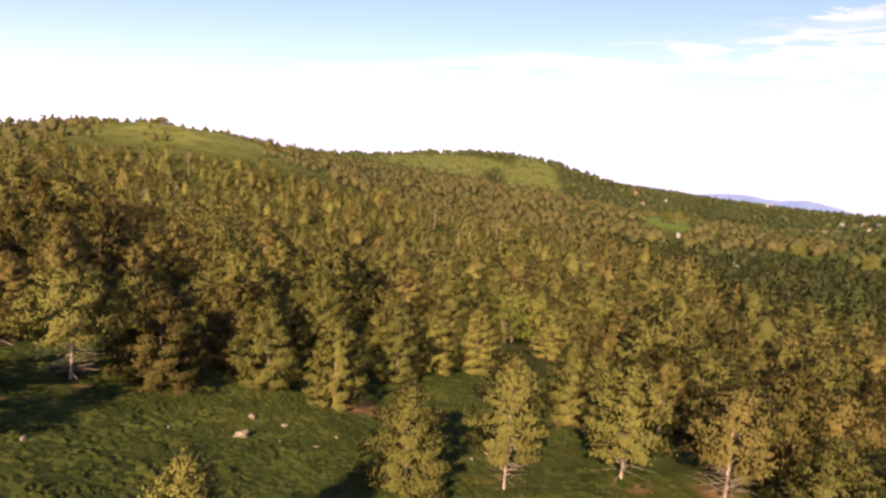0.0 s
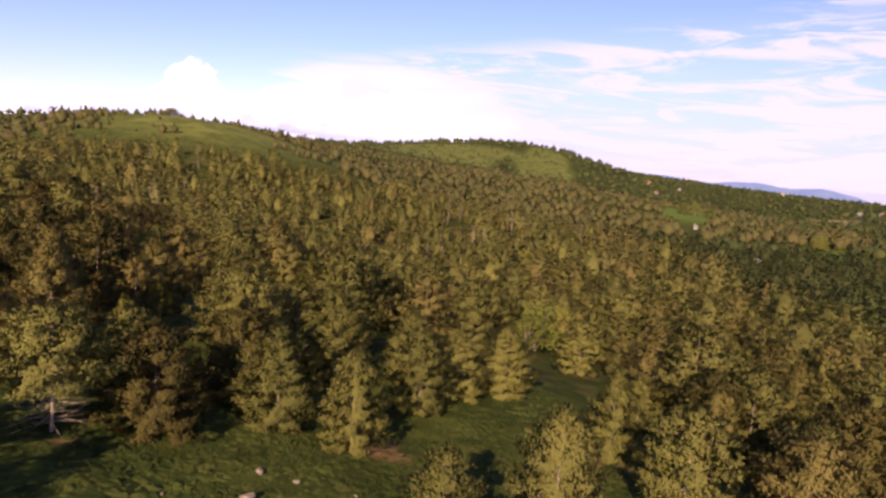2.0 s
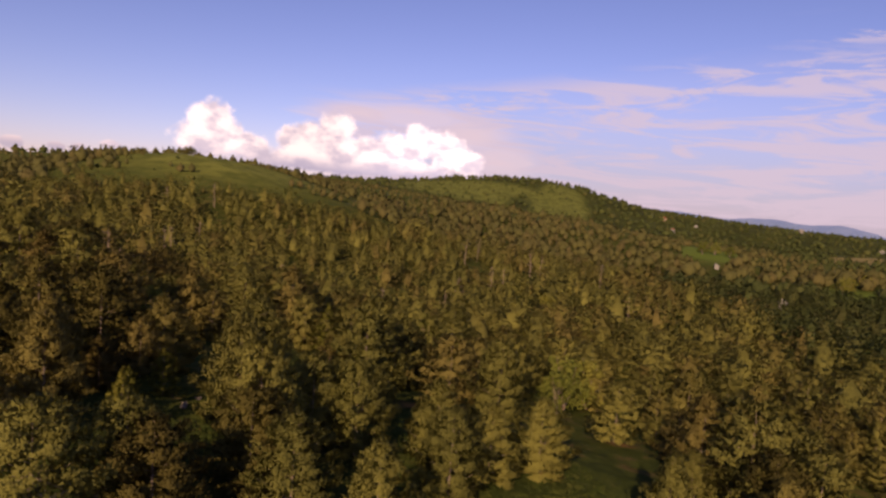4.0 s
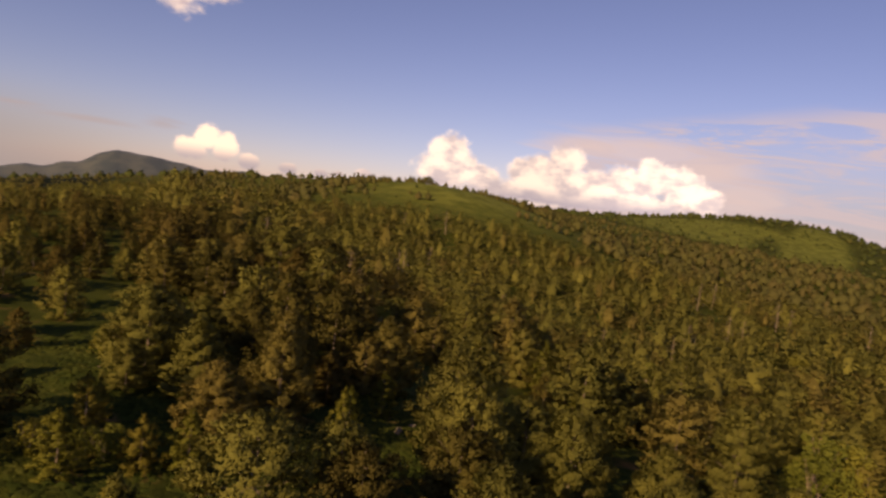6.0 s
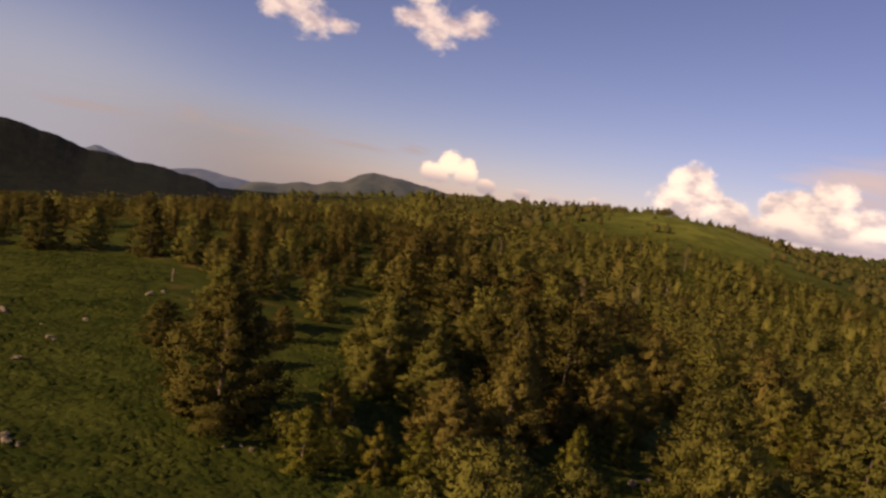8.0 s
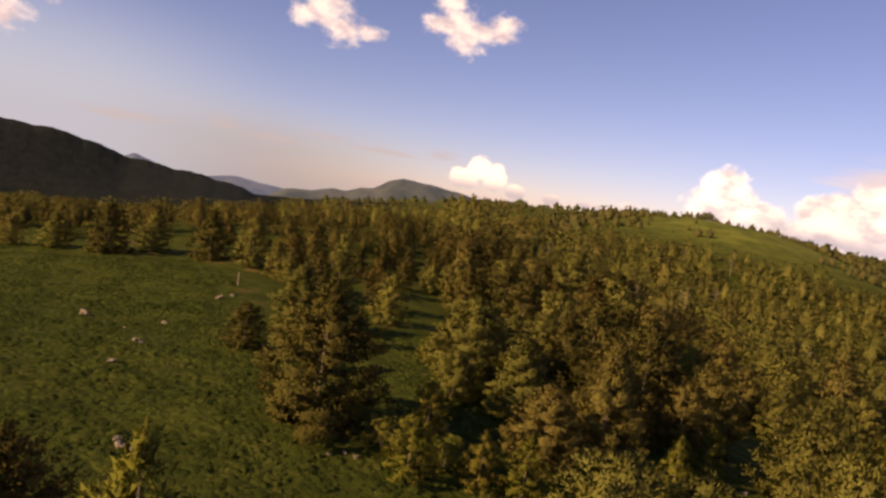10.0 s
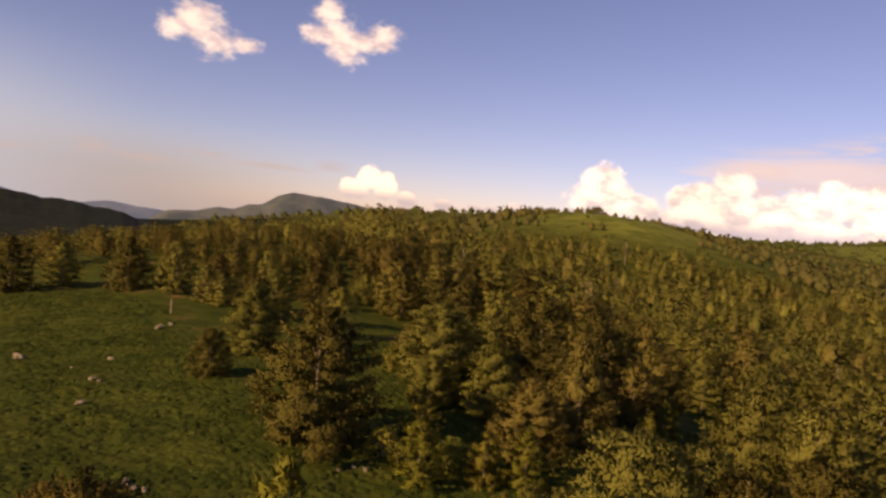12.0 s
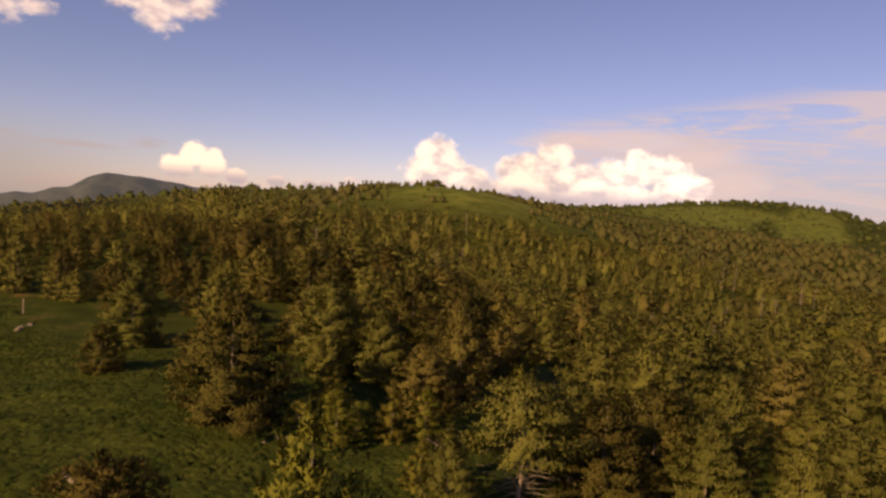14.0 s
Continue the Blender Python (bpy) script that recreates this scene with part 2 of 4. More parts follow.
FAR_HILLS = {
    330: [(350, 1050, 16.8), (560, 1280, 7.1), (760, 1250, 78.4), (930, 1080, -77.6), (600, 700, -26.7), (1000, 600, 4.0), (1300, 900, 18.0), (-1000, 650, 8.3), (-1250, 800, 36.1), (-600, 300, -51.2), (-200, 900, 36.2)],
    800: [(1500, 1500, 6.3), (1750, 1500, 16.1), (-1350, 1400, -73.7), (0, 0, -52.8), (1000, 2200, 78.2), (0, 2000, 50.7), (-1500, 2400, 7.2)],
    1600: [(-3000, 2800, -110.0)],
}


def land(x, y):
    """The ground's height."""
    x, y = np.asarray(x, float), np.asarray(y, float)
    z = 38.3 - 110 * (1 - np.exp(-(x * x + y * y) / 1600**2))
    for r, rows in [*HILLS.items(), *FAR_HILLS.items()]:
        for cx, cy, h in rows:
            z = z + h * np.exp(-((x - cx) ** 2 + (y - cy) ** 2) / r**2)
    d = np.hypot(x, y)
    for k, amp, far in ((0.9, 0.10, 60), (0.21, 0.28, 200), (0.045, 0.7, 900)):
        z = z + amp * np.sin(k * x + 1.3 * np.sin(0.7 * k * y)) * np.cos(1.1 * k * y + 0.9 * np.sin(0.8 * k * x)) * np.clip((d / 25) ** 0.5, 0.3, 1)
    return z


def mesh_of(name, verts, faces, material, tone=None, facing=None):
    """A mesh from arrays of corners and of triangles or quads."""
    verts, faces = np.asarray(verts, np.float32), np.asarray(faces, np.int32)
    me = bpy.data.meshes.new(name)
    n, k = faces.shape
    me.vertices.add(len(verts))
    me.vertices.foreach_set("co", verts.ravel())
    me.loops.add(n * k)
    me.loops.foreach_set("vertex_index", faces.ravel())
    me.polygons.add(n)
    me.polygons.foreach_set("loop_start", np.arange(n, dtype=np.int32) * k)
    me.update(calc_edges=True)
    me.materials.append(material)
    if tone is not None:
        me.attributes.new("tone", "FLOAT", "POINT").data.foreach_set("value", np.asarray(tone, np.float32))
    if facing is not None:
        me.attributes.new("custom_normal", "FLOAT_VECTOR", "POINT").data.foreach_set("vector", np.asarray(facing, np.float32).ravel())
    return me


def part(name, mesh, parent, label=""):
    ob = new(name, mesh)
    ob.parent = parent
    return tagged(ob, label)


def meadow(x, y):
    """How open the ground is: 1 on the meadows, 0 in the wood."""
    x, y = np.asarray(x, float), np.asarray(y, float)
    wob = 1.8 * np.sin(0.31 * x + 0.2 * y) + 1.3 * np.sin(0.17 * y - 0.41 * x + 1)
    open_ = np.zeros_like(x)
    # the pasture and the clearing, below a line that runs from the far corner to the near edge
    edge = np.interp(x, [-140, -117, -87, -71, -60, -50, -38, -30, -25, -15, -5, 3, 9, 13, 17, 24, 32, 36], [64, 66, 69, 74, 63, 53, 41, 34, 36, 35, 33, 35, 32, 26, 22, 21, 17, -10])
    open_ = np.maximum(open_, np.clip((edge + wob * 0.5 - y) / 3, 0, 1) * (x < 36) * (x > -140))
    for cx, cy, rx, ry in ((-16, 45, 8, 8), (-7, 48, 8, 8), (-3, 55, 5, 6), (20, 42, 6, 4.5), (-25, 58, 4.5, 10), (-34, 60, 3.5, 9), (-41, 74, 3.5, 10), (-47, 86, 3, 9), (24, 64, 4, 5), (37, 61, 5, 3), (-30, 47, 4, 6)):
        open_ = np.maximum(open_, np.clip(2.2 * (1 - np.hypot((x - cx + wob * 0.4) / rx, (y - cy) / ry)), 0, 1))
    return open_


def grass_hill(x, y):
    """The bare backs of the two far hills."""
    one = np.exp(-(((x + 2) / 66) ** 2 + ((y - 432) / 62) ** 2) * 1.0)
    two = np.clip(2.5 * (1 - np.hypot((x - 405) / 170, (y - 1040) / 225)), 0, 1)
    lobe = np.clip(2.5 * (1 - np.hypot((x - 555 - 0.52 * (y - 1010)) / 62, (y - 1010) / 270)), 0, 1)
    wood = np.clip(2.0 * (1 - np.hypot((x - 452 - 0.5 * (y - 960)) / 34, (y - 960) / 140)), 0, 1)
    patch = 0.5 + 0.5 * np.sin(0.021 * x + 1.7 * np.sin(0.013 * y)) * np.sin(0.017 * y + 1.1 * np.sin(0.019 * x))
    return np.maximum(one, np.maximum(two * (1 - wood), lobe) + 0.3 * patch * (np.hypot(x, y) > 500))


def fields(x, y):
    """Mown fields and pastures across the valley."""
    out = np.zeros(np.shape(x))
    for cx, cy, rx, ry, turn in FIELDS:
        c, s = math.cos(radians(turn)), math.sin(radians(turn))
        u, v = ((x - cx) * c + (y - cy) * s) / rx, ((y - cy) * c - (x - cx) * s) / ry
        out = np.maximum(out, np.clip(3 * (1 - u**4 - v**4), 0, 1))
    return out


FIELDS = [(770, 625, 230, 45, 38), (362, 410, 45, 22, 45), (330, 262, 32, 15, 40), (325, 212, 28, 14, 40)]


# one sheet of ground, in rings that widen towards the horizon
radii = np.concatenate([[0.004], np.arange(0.5, 72, 0.8), np.geomspace(72, 4700, 130)])
turns = np.concatenate([np.linspace(-75, 80, 440), np.linspace(82, 283, 60)])
rr, tt = np.meshgrid(radii, np.radians(turns), indexing="ij")
gx, gy = -np.sin(tt) * rr, np.cos(tt) * rr
m_, n_ = rr.shape
i_, j_ = np.meshgrid(np.arange(m_ - 1), np.arange(n_), indexing="ij")
quads = np.stack([i_ * n_ + j_, (i_ + 1) * n_ + j_, (i_ + 1) * n_ + (j_ + 1) % n_, i_ * n_ + (j_ + 1) % n_], -1).reshape(-1, 4)[:, ::-1]
sheet = np.stack([gx, gy, land(gx, gy)], -1).reshape(-1, 3)
ground_mesh = mesh_of("ground", sheet, quads, GRASS)
wooded = np.clip(1 - meadow(gx, gy) * 1.5 - 0.55 * (np.hypot(gx + 8, gy - 36) < 32) - 1.3 * grass_hill(gx, gy) - fields(gx, gy), 0, 1)
ground_mesh.attributes.new("litter", "FLOAT", "POINT").data.foreach_set("value", wooded.ravel().astype(np.float32))
ground_mesh.attributes.new("dry", "FLOAT", "POINT").data.foreach_set("value", np.clip(1.4 * grass_hill(gx, gy) * (np.hypot(gx, gy) > 150), 0, 1).ravel().astype(np.float32))
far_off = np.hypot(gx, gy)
# Mask for the dark woods colour, which carries the side valley's painted shade.
side_valley_shade = np.clip((-gx - 0.5 * gy) / 60, 0, 1) * np.clip((far_off - 440) / 120, 0, 1)
woods = np.maximum(np.maximum(side_valley_shade, 0.3 * np.clip((far_off - 450) / 200, 0, 1) * (gx > 0) * np.clip(1 - 2 * grass_hill(gx, gy) - fields(gx, gy), 0, 1)), np.clip((far_off - 1800) / 500, 0, 1) * (gx < 400))
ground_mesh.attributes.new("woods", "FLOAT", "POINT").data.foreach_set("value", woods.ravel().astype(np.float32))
ground_mesh.attributes.new("straw", "FLOAT", "POINT").data.foreach_set("value", (fields(gx, gy) * (gx > 600)).ravel().astype(np.float32))
ground_mesh.attributes.new("pasture", "FLOAT", "POINT").data.foreach_set("value", (fields(gx, gy) * (gx <= 600)).ravel().astype(np.float32))
ground_mesh.shade_smooth()
ground = tagged(new("ground", ground_mesh), "hilly ground under green meadow grass", "ground", kind="structure")


# ---- trees ----
def crown_of(rng, spread, bare, top, whorls, tufts, blades, size, width, heart=0.0):
    """A conifer's crown, one metre high: tiers of boughs that end in tufts of needles. Returns corners, triangles, facings and boughs."""
    waves = [(int(rng.integers(2, 6)), rng.uniform(0, 6.28), rng.uniform(5, 16), rng.uniform(0.03, 0.07)) for _ in range(4)]

    def reach(u, an):
        """How far the boughs reach, up the trunk and round it."""
        u = np.clip(u, 0, 1)
        lobes = 1 + sum(a * np.sin(k * an + p + q * u) for k, p, q, a in waves)
        return spread * ((1 - u) ** top * (0.66 + 0.40 * np.clip(u * 3, 0, 1)) + 0.05) * lobes

    # boughs stand in whorls; each carries tufts along its outer part, with air between the boughs
    u = rng.uniform(0, 1, 8 * tufts)
    u = u[rng.uniform(0, 1, u.shape) < (1 - u) ** top + 0.12][:tufts]
    tier = np.floor(u * whorls).astype(int)
    count = rng.integers(5, 8, whorls + 1)
    first = rng.uniform(0, 6.28, whorls + 1)
    bough = rng.integers(0, 100, u.shape) % count[tier]
    an = first[tier] + bough * 6.283 / count[tier]
    grade = np.sin(7.1 * tier + 3.7 * bough)  # boughs differ in length and pitch
    out_at = 1.04 - 0.80 * rng.uniform(0, 1, u.shape) ** 1.3
    an = an + rng.normal(0, 0.17, u.shape) * np.clip(1.2 - 0.5 * out_at, 0.3, 1)
    u = np.clip((tier + 0.5 + 0.2 * grade + rng.normal(0, 0.15, u.shape)) / whorls, 0, 0.995)
    long = reach(u, an) * out_at * (1 + 0.14 * grade)
    rise = (-0.26 + 0.62 * u) * long + 0.20 * long * out_at**2
    centre = np.stack([long * np.cos(an), long * np.sin(an), bare + (0.93 - bare) * u + rise], 1)
    centre[:, 2] = np.minimum(centre[:, 2], 0.985)
    way = np.stack([np.cos(an), np.sin(an), 0.3 + 0.7 * u], 1)
    centre = np.concatenate([centre, [(0, 0, 0.93), (0, 0, 0.96), (0, 0, 0.99)]])
    way = np.concatenate([way, [(0, 0, 1.0)] * 3])
    limbs = [(np.array([0, 0, max(c[2] - 0.4 * math.hypot(c[0], c[1]), 0.02)]), c) for c in centre[:60]]
    c, d = np.repeat(centre, blades, 0), np.repeat(way, blades, 0)
    d = d / np.linalg.norm(d, axis=1)[:, None]
    n = len(c)
    puff = rng.normal(0, 1, (n, 3))
    c = c + puff * (0.027, 0.027, 0.012)
    out = d * 0.6 + puff * 0.4 + rng.normal(0, 0.4, (n, 3))
    out /= np.linalg.norm(out, axis=1)[:, None]
    long = size * rng.uniform(0.7, 1.3, (n, 1))
    # the leafy mass turns outwards as a whole, tuft by tuft and round the crown
    away = c * (1, 1, 0) / spread + (0, 0, 0.8) * (c[:, 2:] - bare - 0.15) + d * 0.35 + (0, 0, 0.15)
    away /= np.linalg.norm(away, axis=1)[:, None] + 1e-9
    across = np.cross(out, away + rng.normal(0, 0.42, (n, 3)))
    across /= np.linalg.norm(across, axis=1)[:, None]
    base = c - out * long * 0.2
    v = np.stack([base + across * width, base - across * width, c + out * long], 1).reshape(-1, 3)
    f = np.arange(3 * n).reshape(n, 3)
    flat = np.cross(v[1::3] - v[0::3], v[2::3] - v[0::3])
    flat /= np.linalg.norm(flat, axis=1)[:, None] + 1e-9
    turn = (flat * away).sum(1) < 0
    f[turn] = f[turn][:, ::-1]
    flat[turn] *= -1
    uneven = 1.5 if heart else 1.0
    facing = np.repeat(away + uneven * (0.26 * puff + 0.12 * flat), 3, 0)
    if heart:
        rings, sides = 4, 6
        uu, aa = np.meshgrid(np.linspace(0, 1, rings), np.linspace(0, 6.283, sides, endpoint=False), indexing="ij")
        aa = aa + 0.5 * 6.283 / sides * (np.arange(rings) % 2)[:, None]
        r = reach(uu, aa) * heart * rng.uniform(0.75, 1.15, uu.shape) * np.where(uu < 0.02, 0.5, 1)
        cv = np.stack([r * np.cos(aa), r * np.sin(aa), bare + 0.02 + (0.92 - bare) * uu + rng.uniform(-0.02, 0.02, uu.shape)], -1).reshape(-1, 3)
        i, j = np.meshgrid(np.arange(rings - 1), np.arange(sides), indexing="ij")
        p, q = i * sides + j, i * sides + (j + 1) % sides
        cf = np.concatenate([np.stack([p, q, q + sides], -1).reshape(-1, 3), np.stack([p, q + sides, p + sides], -1).reshape(-1, 3)])
        f = np.concatenate([f, cf + len(v)])
        facing = np.concatenate([facing, cv * (1, 1, 0) / spread + (0, 0, 0.8) * (cv[:, 2:] - bare - 0.1)])
        v = np.concatenate([v, cv])
    facing /= np.linalg.norm(facing, axis=1)[:, None] + 1e-9
    return v, f, facing, limbs


def stem(rng, height, radius, limbs, sides=7, limb_radius=0.03):
    """A tapered, slightly bent trunk with its limbs, as quads."""
    v, f = [], []

    def tube(points, radii, k):
        first = len(v)
        for p, r in zip(points, radii):
            for q in range(k):
                an = 6.283 * q / k
                v.append((p[0] + r * math.cos(an), p[1] + r * math.sin(an), p[2]))
        for s in range(len(points) - 1):
            for q in range(k):
                f.append((first + s * k + q, first + s * k + (q + 1) % k, first + (s + 1) * k + (q + 1) % k, first + (s + 1) * k + q))

    zs = np.linspace(-0.05 * height, height * 0.96, 8)
    bend = rng.normal(0, 0.012 * height, 2)
    tube([(bend[0] * math.sin(3 * z / height), bend[1] * math.sin(2.5 * z / height), z) for z in zs], [radius * (1.25 if i == 0 else 1) * (1 - 0.9 * i / 7) for i in range(8)], sides)
    for s, e_ in limbs:
        tube([s, s * 0.5 + e_ * 0.5, e_], [limb_radius, limb_radius * 0.7, limb_radius * 0.25], 3)
    return np.array(v), np.array(f)


near_kinds, mid_kinds, rusty_kinds, rusty_mid, young_kinds = [], [], [], [], []
rng = np.random.default_rng(7)
# spread, bare part of the trunk, how fast the crown narrows; all crowns are one metre across their boughs
SHAPES = [(0.60, 0.03, 0.9), (0.60, 0.05, 0.7), (0.60, 0.09, 0.55), (0.60, 0.03, 0.8), (0.60, 0.12, 0.5), (0.60, 0.04, 1.0), (0.60, 0.11, 0.6), (0.60, 0.05, 0.7)]
for spread, bare, top in SHAPES:
    v, f, facing, limbs = crown_of(rng, spread, bare, top, 9, 1000, 19, 0.025, 0.0098)
    near_kinds.append((mesh_of("crown", v, f, PINE, None, facing), mesh_of("trunk", *stem(rng, 1.0, 0.018, limbs[:44], 7, 0.0042), BARK)))
for spread, bare, top in SHAPES:
    v, f, facing, limbs = crown_of(rng, spread, bare, top, 8, 520, 13, 0.031, 0.0140)
    mid_kinds.append((mesh_of("crown", v, f, PINE, None, facing), mesh_of("trunk", *stem(rng, 1.0, 0.016, limbs[:16], 5, 0.0036), BARK)))
for spread, bare, top in ((0.60, 0.02, 0.5), (0.60, 0.04, 0.6), (0.60, 0.03, 0.75)):
    v, f, facing, limbs = crown_of(rng, spread, bare, top, 9, 1040, 19, 0.025, 0.0098)
    rusty_kinds.append((mesh_of("crown", v, f, RUSTY_PINE, None, facing), mesh_of("trunk", *stem(rng, 1.0, 0.018, limbs[:44], 7, 0.0042), BARK)))
for spread, bare, top in SHAPES[1:8:2]:
    v, f, facing, limbs = crown_of(rng, spread, bare, top, 8, 520, 13, 0.031, 0.0140)
    rusty_mid.append((mesh_of("crown", v, f, RUSTY_PINE, None, facing), mesh_of("trunk", *stem(rng, 1.0, 0.016, limbs[:16], 5, 0.0036), BARK)))
for spread, bare, top in ((0.60, 0.02, 0.9), (0.60, 0.03, 1.1), (0.60, 0.02, 0.8)):
    v, f, facing, limbs = crown_of(rng, spread, bare, top, 7, 380, 18, 0.032, 0.0125)
    young_kinds.append((mesh_of("crown", v, f, YOUNG_PINE, None, facing), mesh_of("trunk", *stem(rng, 1.0, 0.018, limbs[:30], 7, 0.0050), BARK)))


# half-bare pines: dead twigs low on a pale stem
half_bare = []
for bare, many, reach_out in ((0.42, 84, 0.46), (0.30, 40, 0.34), (0.30, 46, 0.40)):
    v, f, facing, limbs = crown_of(rng, 0.60, bare, 0.7, 9, 620, 15, 0.026, 0.0115)
    twigs = []
    for k in range(many):
        z, an = 0.07 + (bare + 0.04) * k / many, 2.4 * k + rng.normal(0, 0.3)
        long = rng.uniform(0.5, 1.0) * reach_out
        twigs.append((np.array([0, 0, z]), np.array([math.cos(an) * long, math.sin(an) * long, z + rng.uniform(-0.03, 0.06)])))
    half_bare.append((mesh_of("crown", v, f, PINE, None, facing), mesh_of("trunk", *stem(rng, 1.0, 0.015, limbs[:30], 7, 0.0050), PALE_BARK), mesh_of("twig_skirt", *stem(rng, bare + 0.1, 0.012, twigs, 7, 0.0062), PALE_BARK)))


def pine(kinds, which, x, y, height, turn, fat=1.0, label="olive green pine tree with tufted boughs"):
    crown, trunk, *twigs = kinds[which % len(kinds)]
    root = new("pine_tree")
    part("trunk", trunk, root)
    part("crown", crown, root)
    for mesh in twigs:
        part("twig_skirt", mesh, root, "bare pale dead twigs")
    root.matrix_world = Matrix.LocRotScale((x, y, float(land(x, y)) - 0.05), Euler((0, 0, turn)), (height * fat, height * fat, height))
    return tagged(root, label, "tree", "pines of the wood")


def forest(name, templates, spots, material, label, sink=0.03):
    """Many trees in one mesh. spots: x, y, height, turn, fatness, tone."""
    vs, fs, ns, tones, at = [], [], [], [], 0
    z = land(spots[:, 0], spots[:, 1])
    for i, (x, y, h, turn, fat, tone) in enumerate(spots):
        v, f, away = templates[i % len(templates)]
        c, s = math.cos(turn), math.sin(turn)
        ns.append(np.stack([away[:, 0] * c - away[:, 1] * s, away[:, 0] * s + away[:, 1] * c, away[:, 2]], 1))
        c, s = c * h * fat, s * h * fat
        vs.append(np.stack([v[:, 0] * c - v[:, 1] * s + x, v[:, 0] * s + v[:, 1] * c + y, v[:, 2] * h + z[i] - sink * h], 1))
        fs.append(f + at)
        tones.append(np.full(len(v), tone))
        at += len(v)
    return tagged(new(name, mesh_of(name, np.concatenate(vs), np.concatenate(fs), material, np.concatenate(tones), np.concatenate(ns))), label, "trees", kind="stuff")


# ---- where the trees stand ----
def scatter(rng, lo, hi, gap, a0=-66, a1=76):
    """Points some gap apart in a sector between two distances."""
    n = int(2 * hi / gap) + 2
    i, j = np.meshgrid(np.arange(-n // 2, n // 2 + 1), np.arange(-n // 2, n // 2 + 1))
    x = (i + 0.5 * (j % 2)) * gap + rng.uniform(-0.42, 0.42, i.shape) * gap
    y = j * gap * 0.87 + rng.uniform(-0.42, 0.42, i.shape) * gap
    d, an = np.hypot(x, y), np.degrees(np.arctan2(-x, y))
    ok = (d >= lo) & (d < hi) & (an > a0) & (an < a1)
    return x[ok], y[ok]


# bare patches of rusty needles: x, y, radius
NEEDLES = [(36.7, 59.7, 3.2), (11.5, 35.6, 2.6), (31, 34.5, 2.4), (35.7, 18.6, 2.4), (-12, 53, 1.8), (22.6, 71, 2.4), (-27.4, 34.6, 1.8), (-23.3, 38.4, 1.9), (-22.4, 61, 1.8), (-21.9, 39.2, 1.5)]
# glades, open down the slope: x, y, length, half width
GLADES = [(25.5, 66.6, 14, 4), (45.7, 105, 16, 4), (20.8, 45, 12, 4), (76.4, 45.4, 20, 4), (85.9, 38.6, 48, 4.5), (53, 87, 34, 4.5), (36.7, 59.7, 22, 4.0), (22.6, 71, 20, 3.5), (35.7, 18.6, 10, 4), (362, 410, 80, 9), (330, 262, 60, 10), (325, 212, 60, 8), (253, 234, 50, 4), (324, 359, 70, 5),
          (102, 270, 40, 4), (114, 285, 40, 4), (126, 246, 40, 5), (151, 234, 40, 4), (-8, 312, 40, 4), (-19, 222, 40, 5), (800, 650, 170, 30), (680, 550, 150, 25), (-24, 145, 25, 4)]
DEAD = [(102, 270, 12.5), (114, 285, 12), (124, 247, 11.5), (128, 245, 10), (110, 251, 9.5), (151, 234, 11), (-19, 224, 10.5), (-8, 312, 12), (-27, 299, 11), (-20, 217, 10), (-11, 236, 12), (-25, 147, 10.5), (-22, 143, 7), (62, 178, 9), (66, 176, 10.5), (70, 190, 9.5), (118, 165, 9), (38, 160, 9.5), (-52, 170, 9), (14, 190, 9.5), (88, 205, 10), (92, 203, 9)]


def in_glade(x, y):
    """Ground that stays free of trees."""
    free = np.zeros(np.shape(x), bool)
    for cx, cy, length, half in GLADES:
        away = math.hypot(cx, cy + 8)
        ex, ey = -cx / away * length, -(cy + 8) / away * length
        along = np.clip(((x - cx) * ex + (y - cy) * ey) / length**2, 0, 1)
        free |= np.hypot(x - cx - ex * along, y - cy - ey * along) < half
    for cx, cy, _ in DEAD:
        free |= np.hypot(x - cx * 0.985, y - cy * 0.985) < 3.6
    return free


# chosen trees: x, y, height, width of the crown
YOUNG = [
    (-18.5, 13.5, 8.3, 5.2), (-15.6, 29.8, 3.2, 2.7), (-21.3, 34.6, 3.8, 3.2), (-18.0, 37.6, 3.5, 2.5), (-15.7, 39.2, 4.0, 3.3), (-22.7, 39.5, 4.3, 2.7),
    (-23.7, 42.9, 3.0, 1.7), (-8.0, 49.6, 4.9, 2.6), (-8.0, 53.1, 4.1, 2.4), (-30.6, 55.4, 2.7, 2.3), (-17.2, 55.7, 3.5, 2.9), (-6.0, 60.9, 4.4, 2.8),
    (14.1, 70.3, 5.8, 4.8), (14.6, 97.5, 9.2, 4.9),
]
RUSTY = [
    (-25.0, 14.0, 5.3, 4.5), (-4.2, 34.6, 7.4, 5.8), (-28.1, 35.0, 8.5, 7.3), (1.3, 41.7, 7.5, 6.2), (-40.6, 42.2, 3.7, 3.0), (-89.4, 67.0, 7.5, 6.2),
    (-77.8, 75.3, 7.9, 6.4), (-13.9, 80.1, 9.5, 7.0), (-19.1, 88.5, 8.7, 7.4),
]
BARE = [
    (36.4, 20.4, 9.3, 7.5), (17.7, 21.2, 9.5, 5.2), (28.8, 23.3, 9.4, 7.0), (-9.7, 32.7, 7.8, 6.6), (-5.9, 36.8, 7.6, 4.8), (-15.5, 93.9, 10.5, 9.0),
]
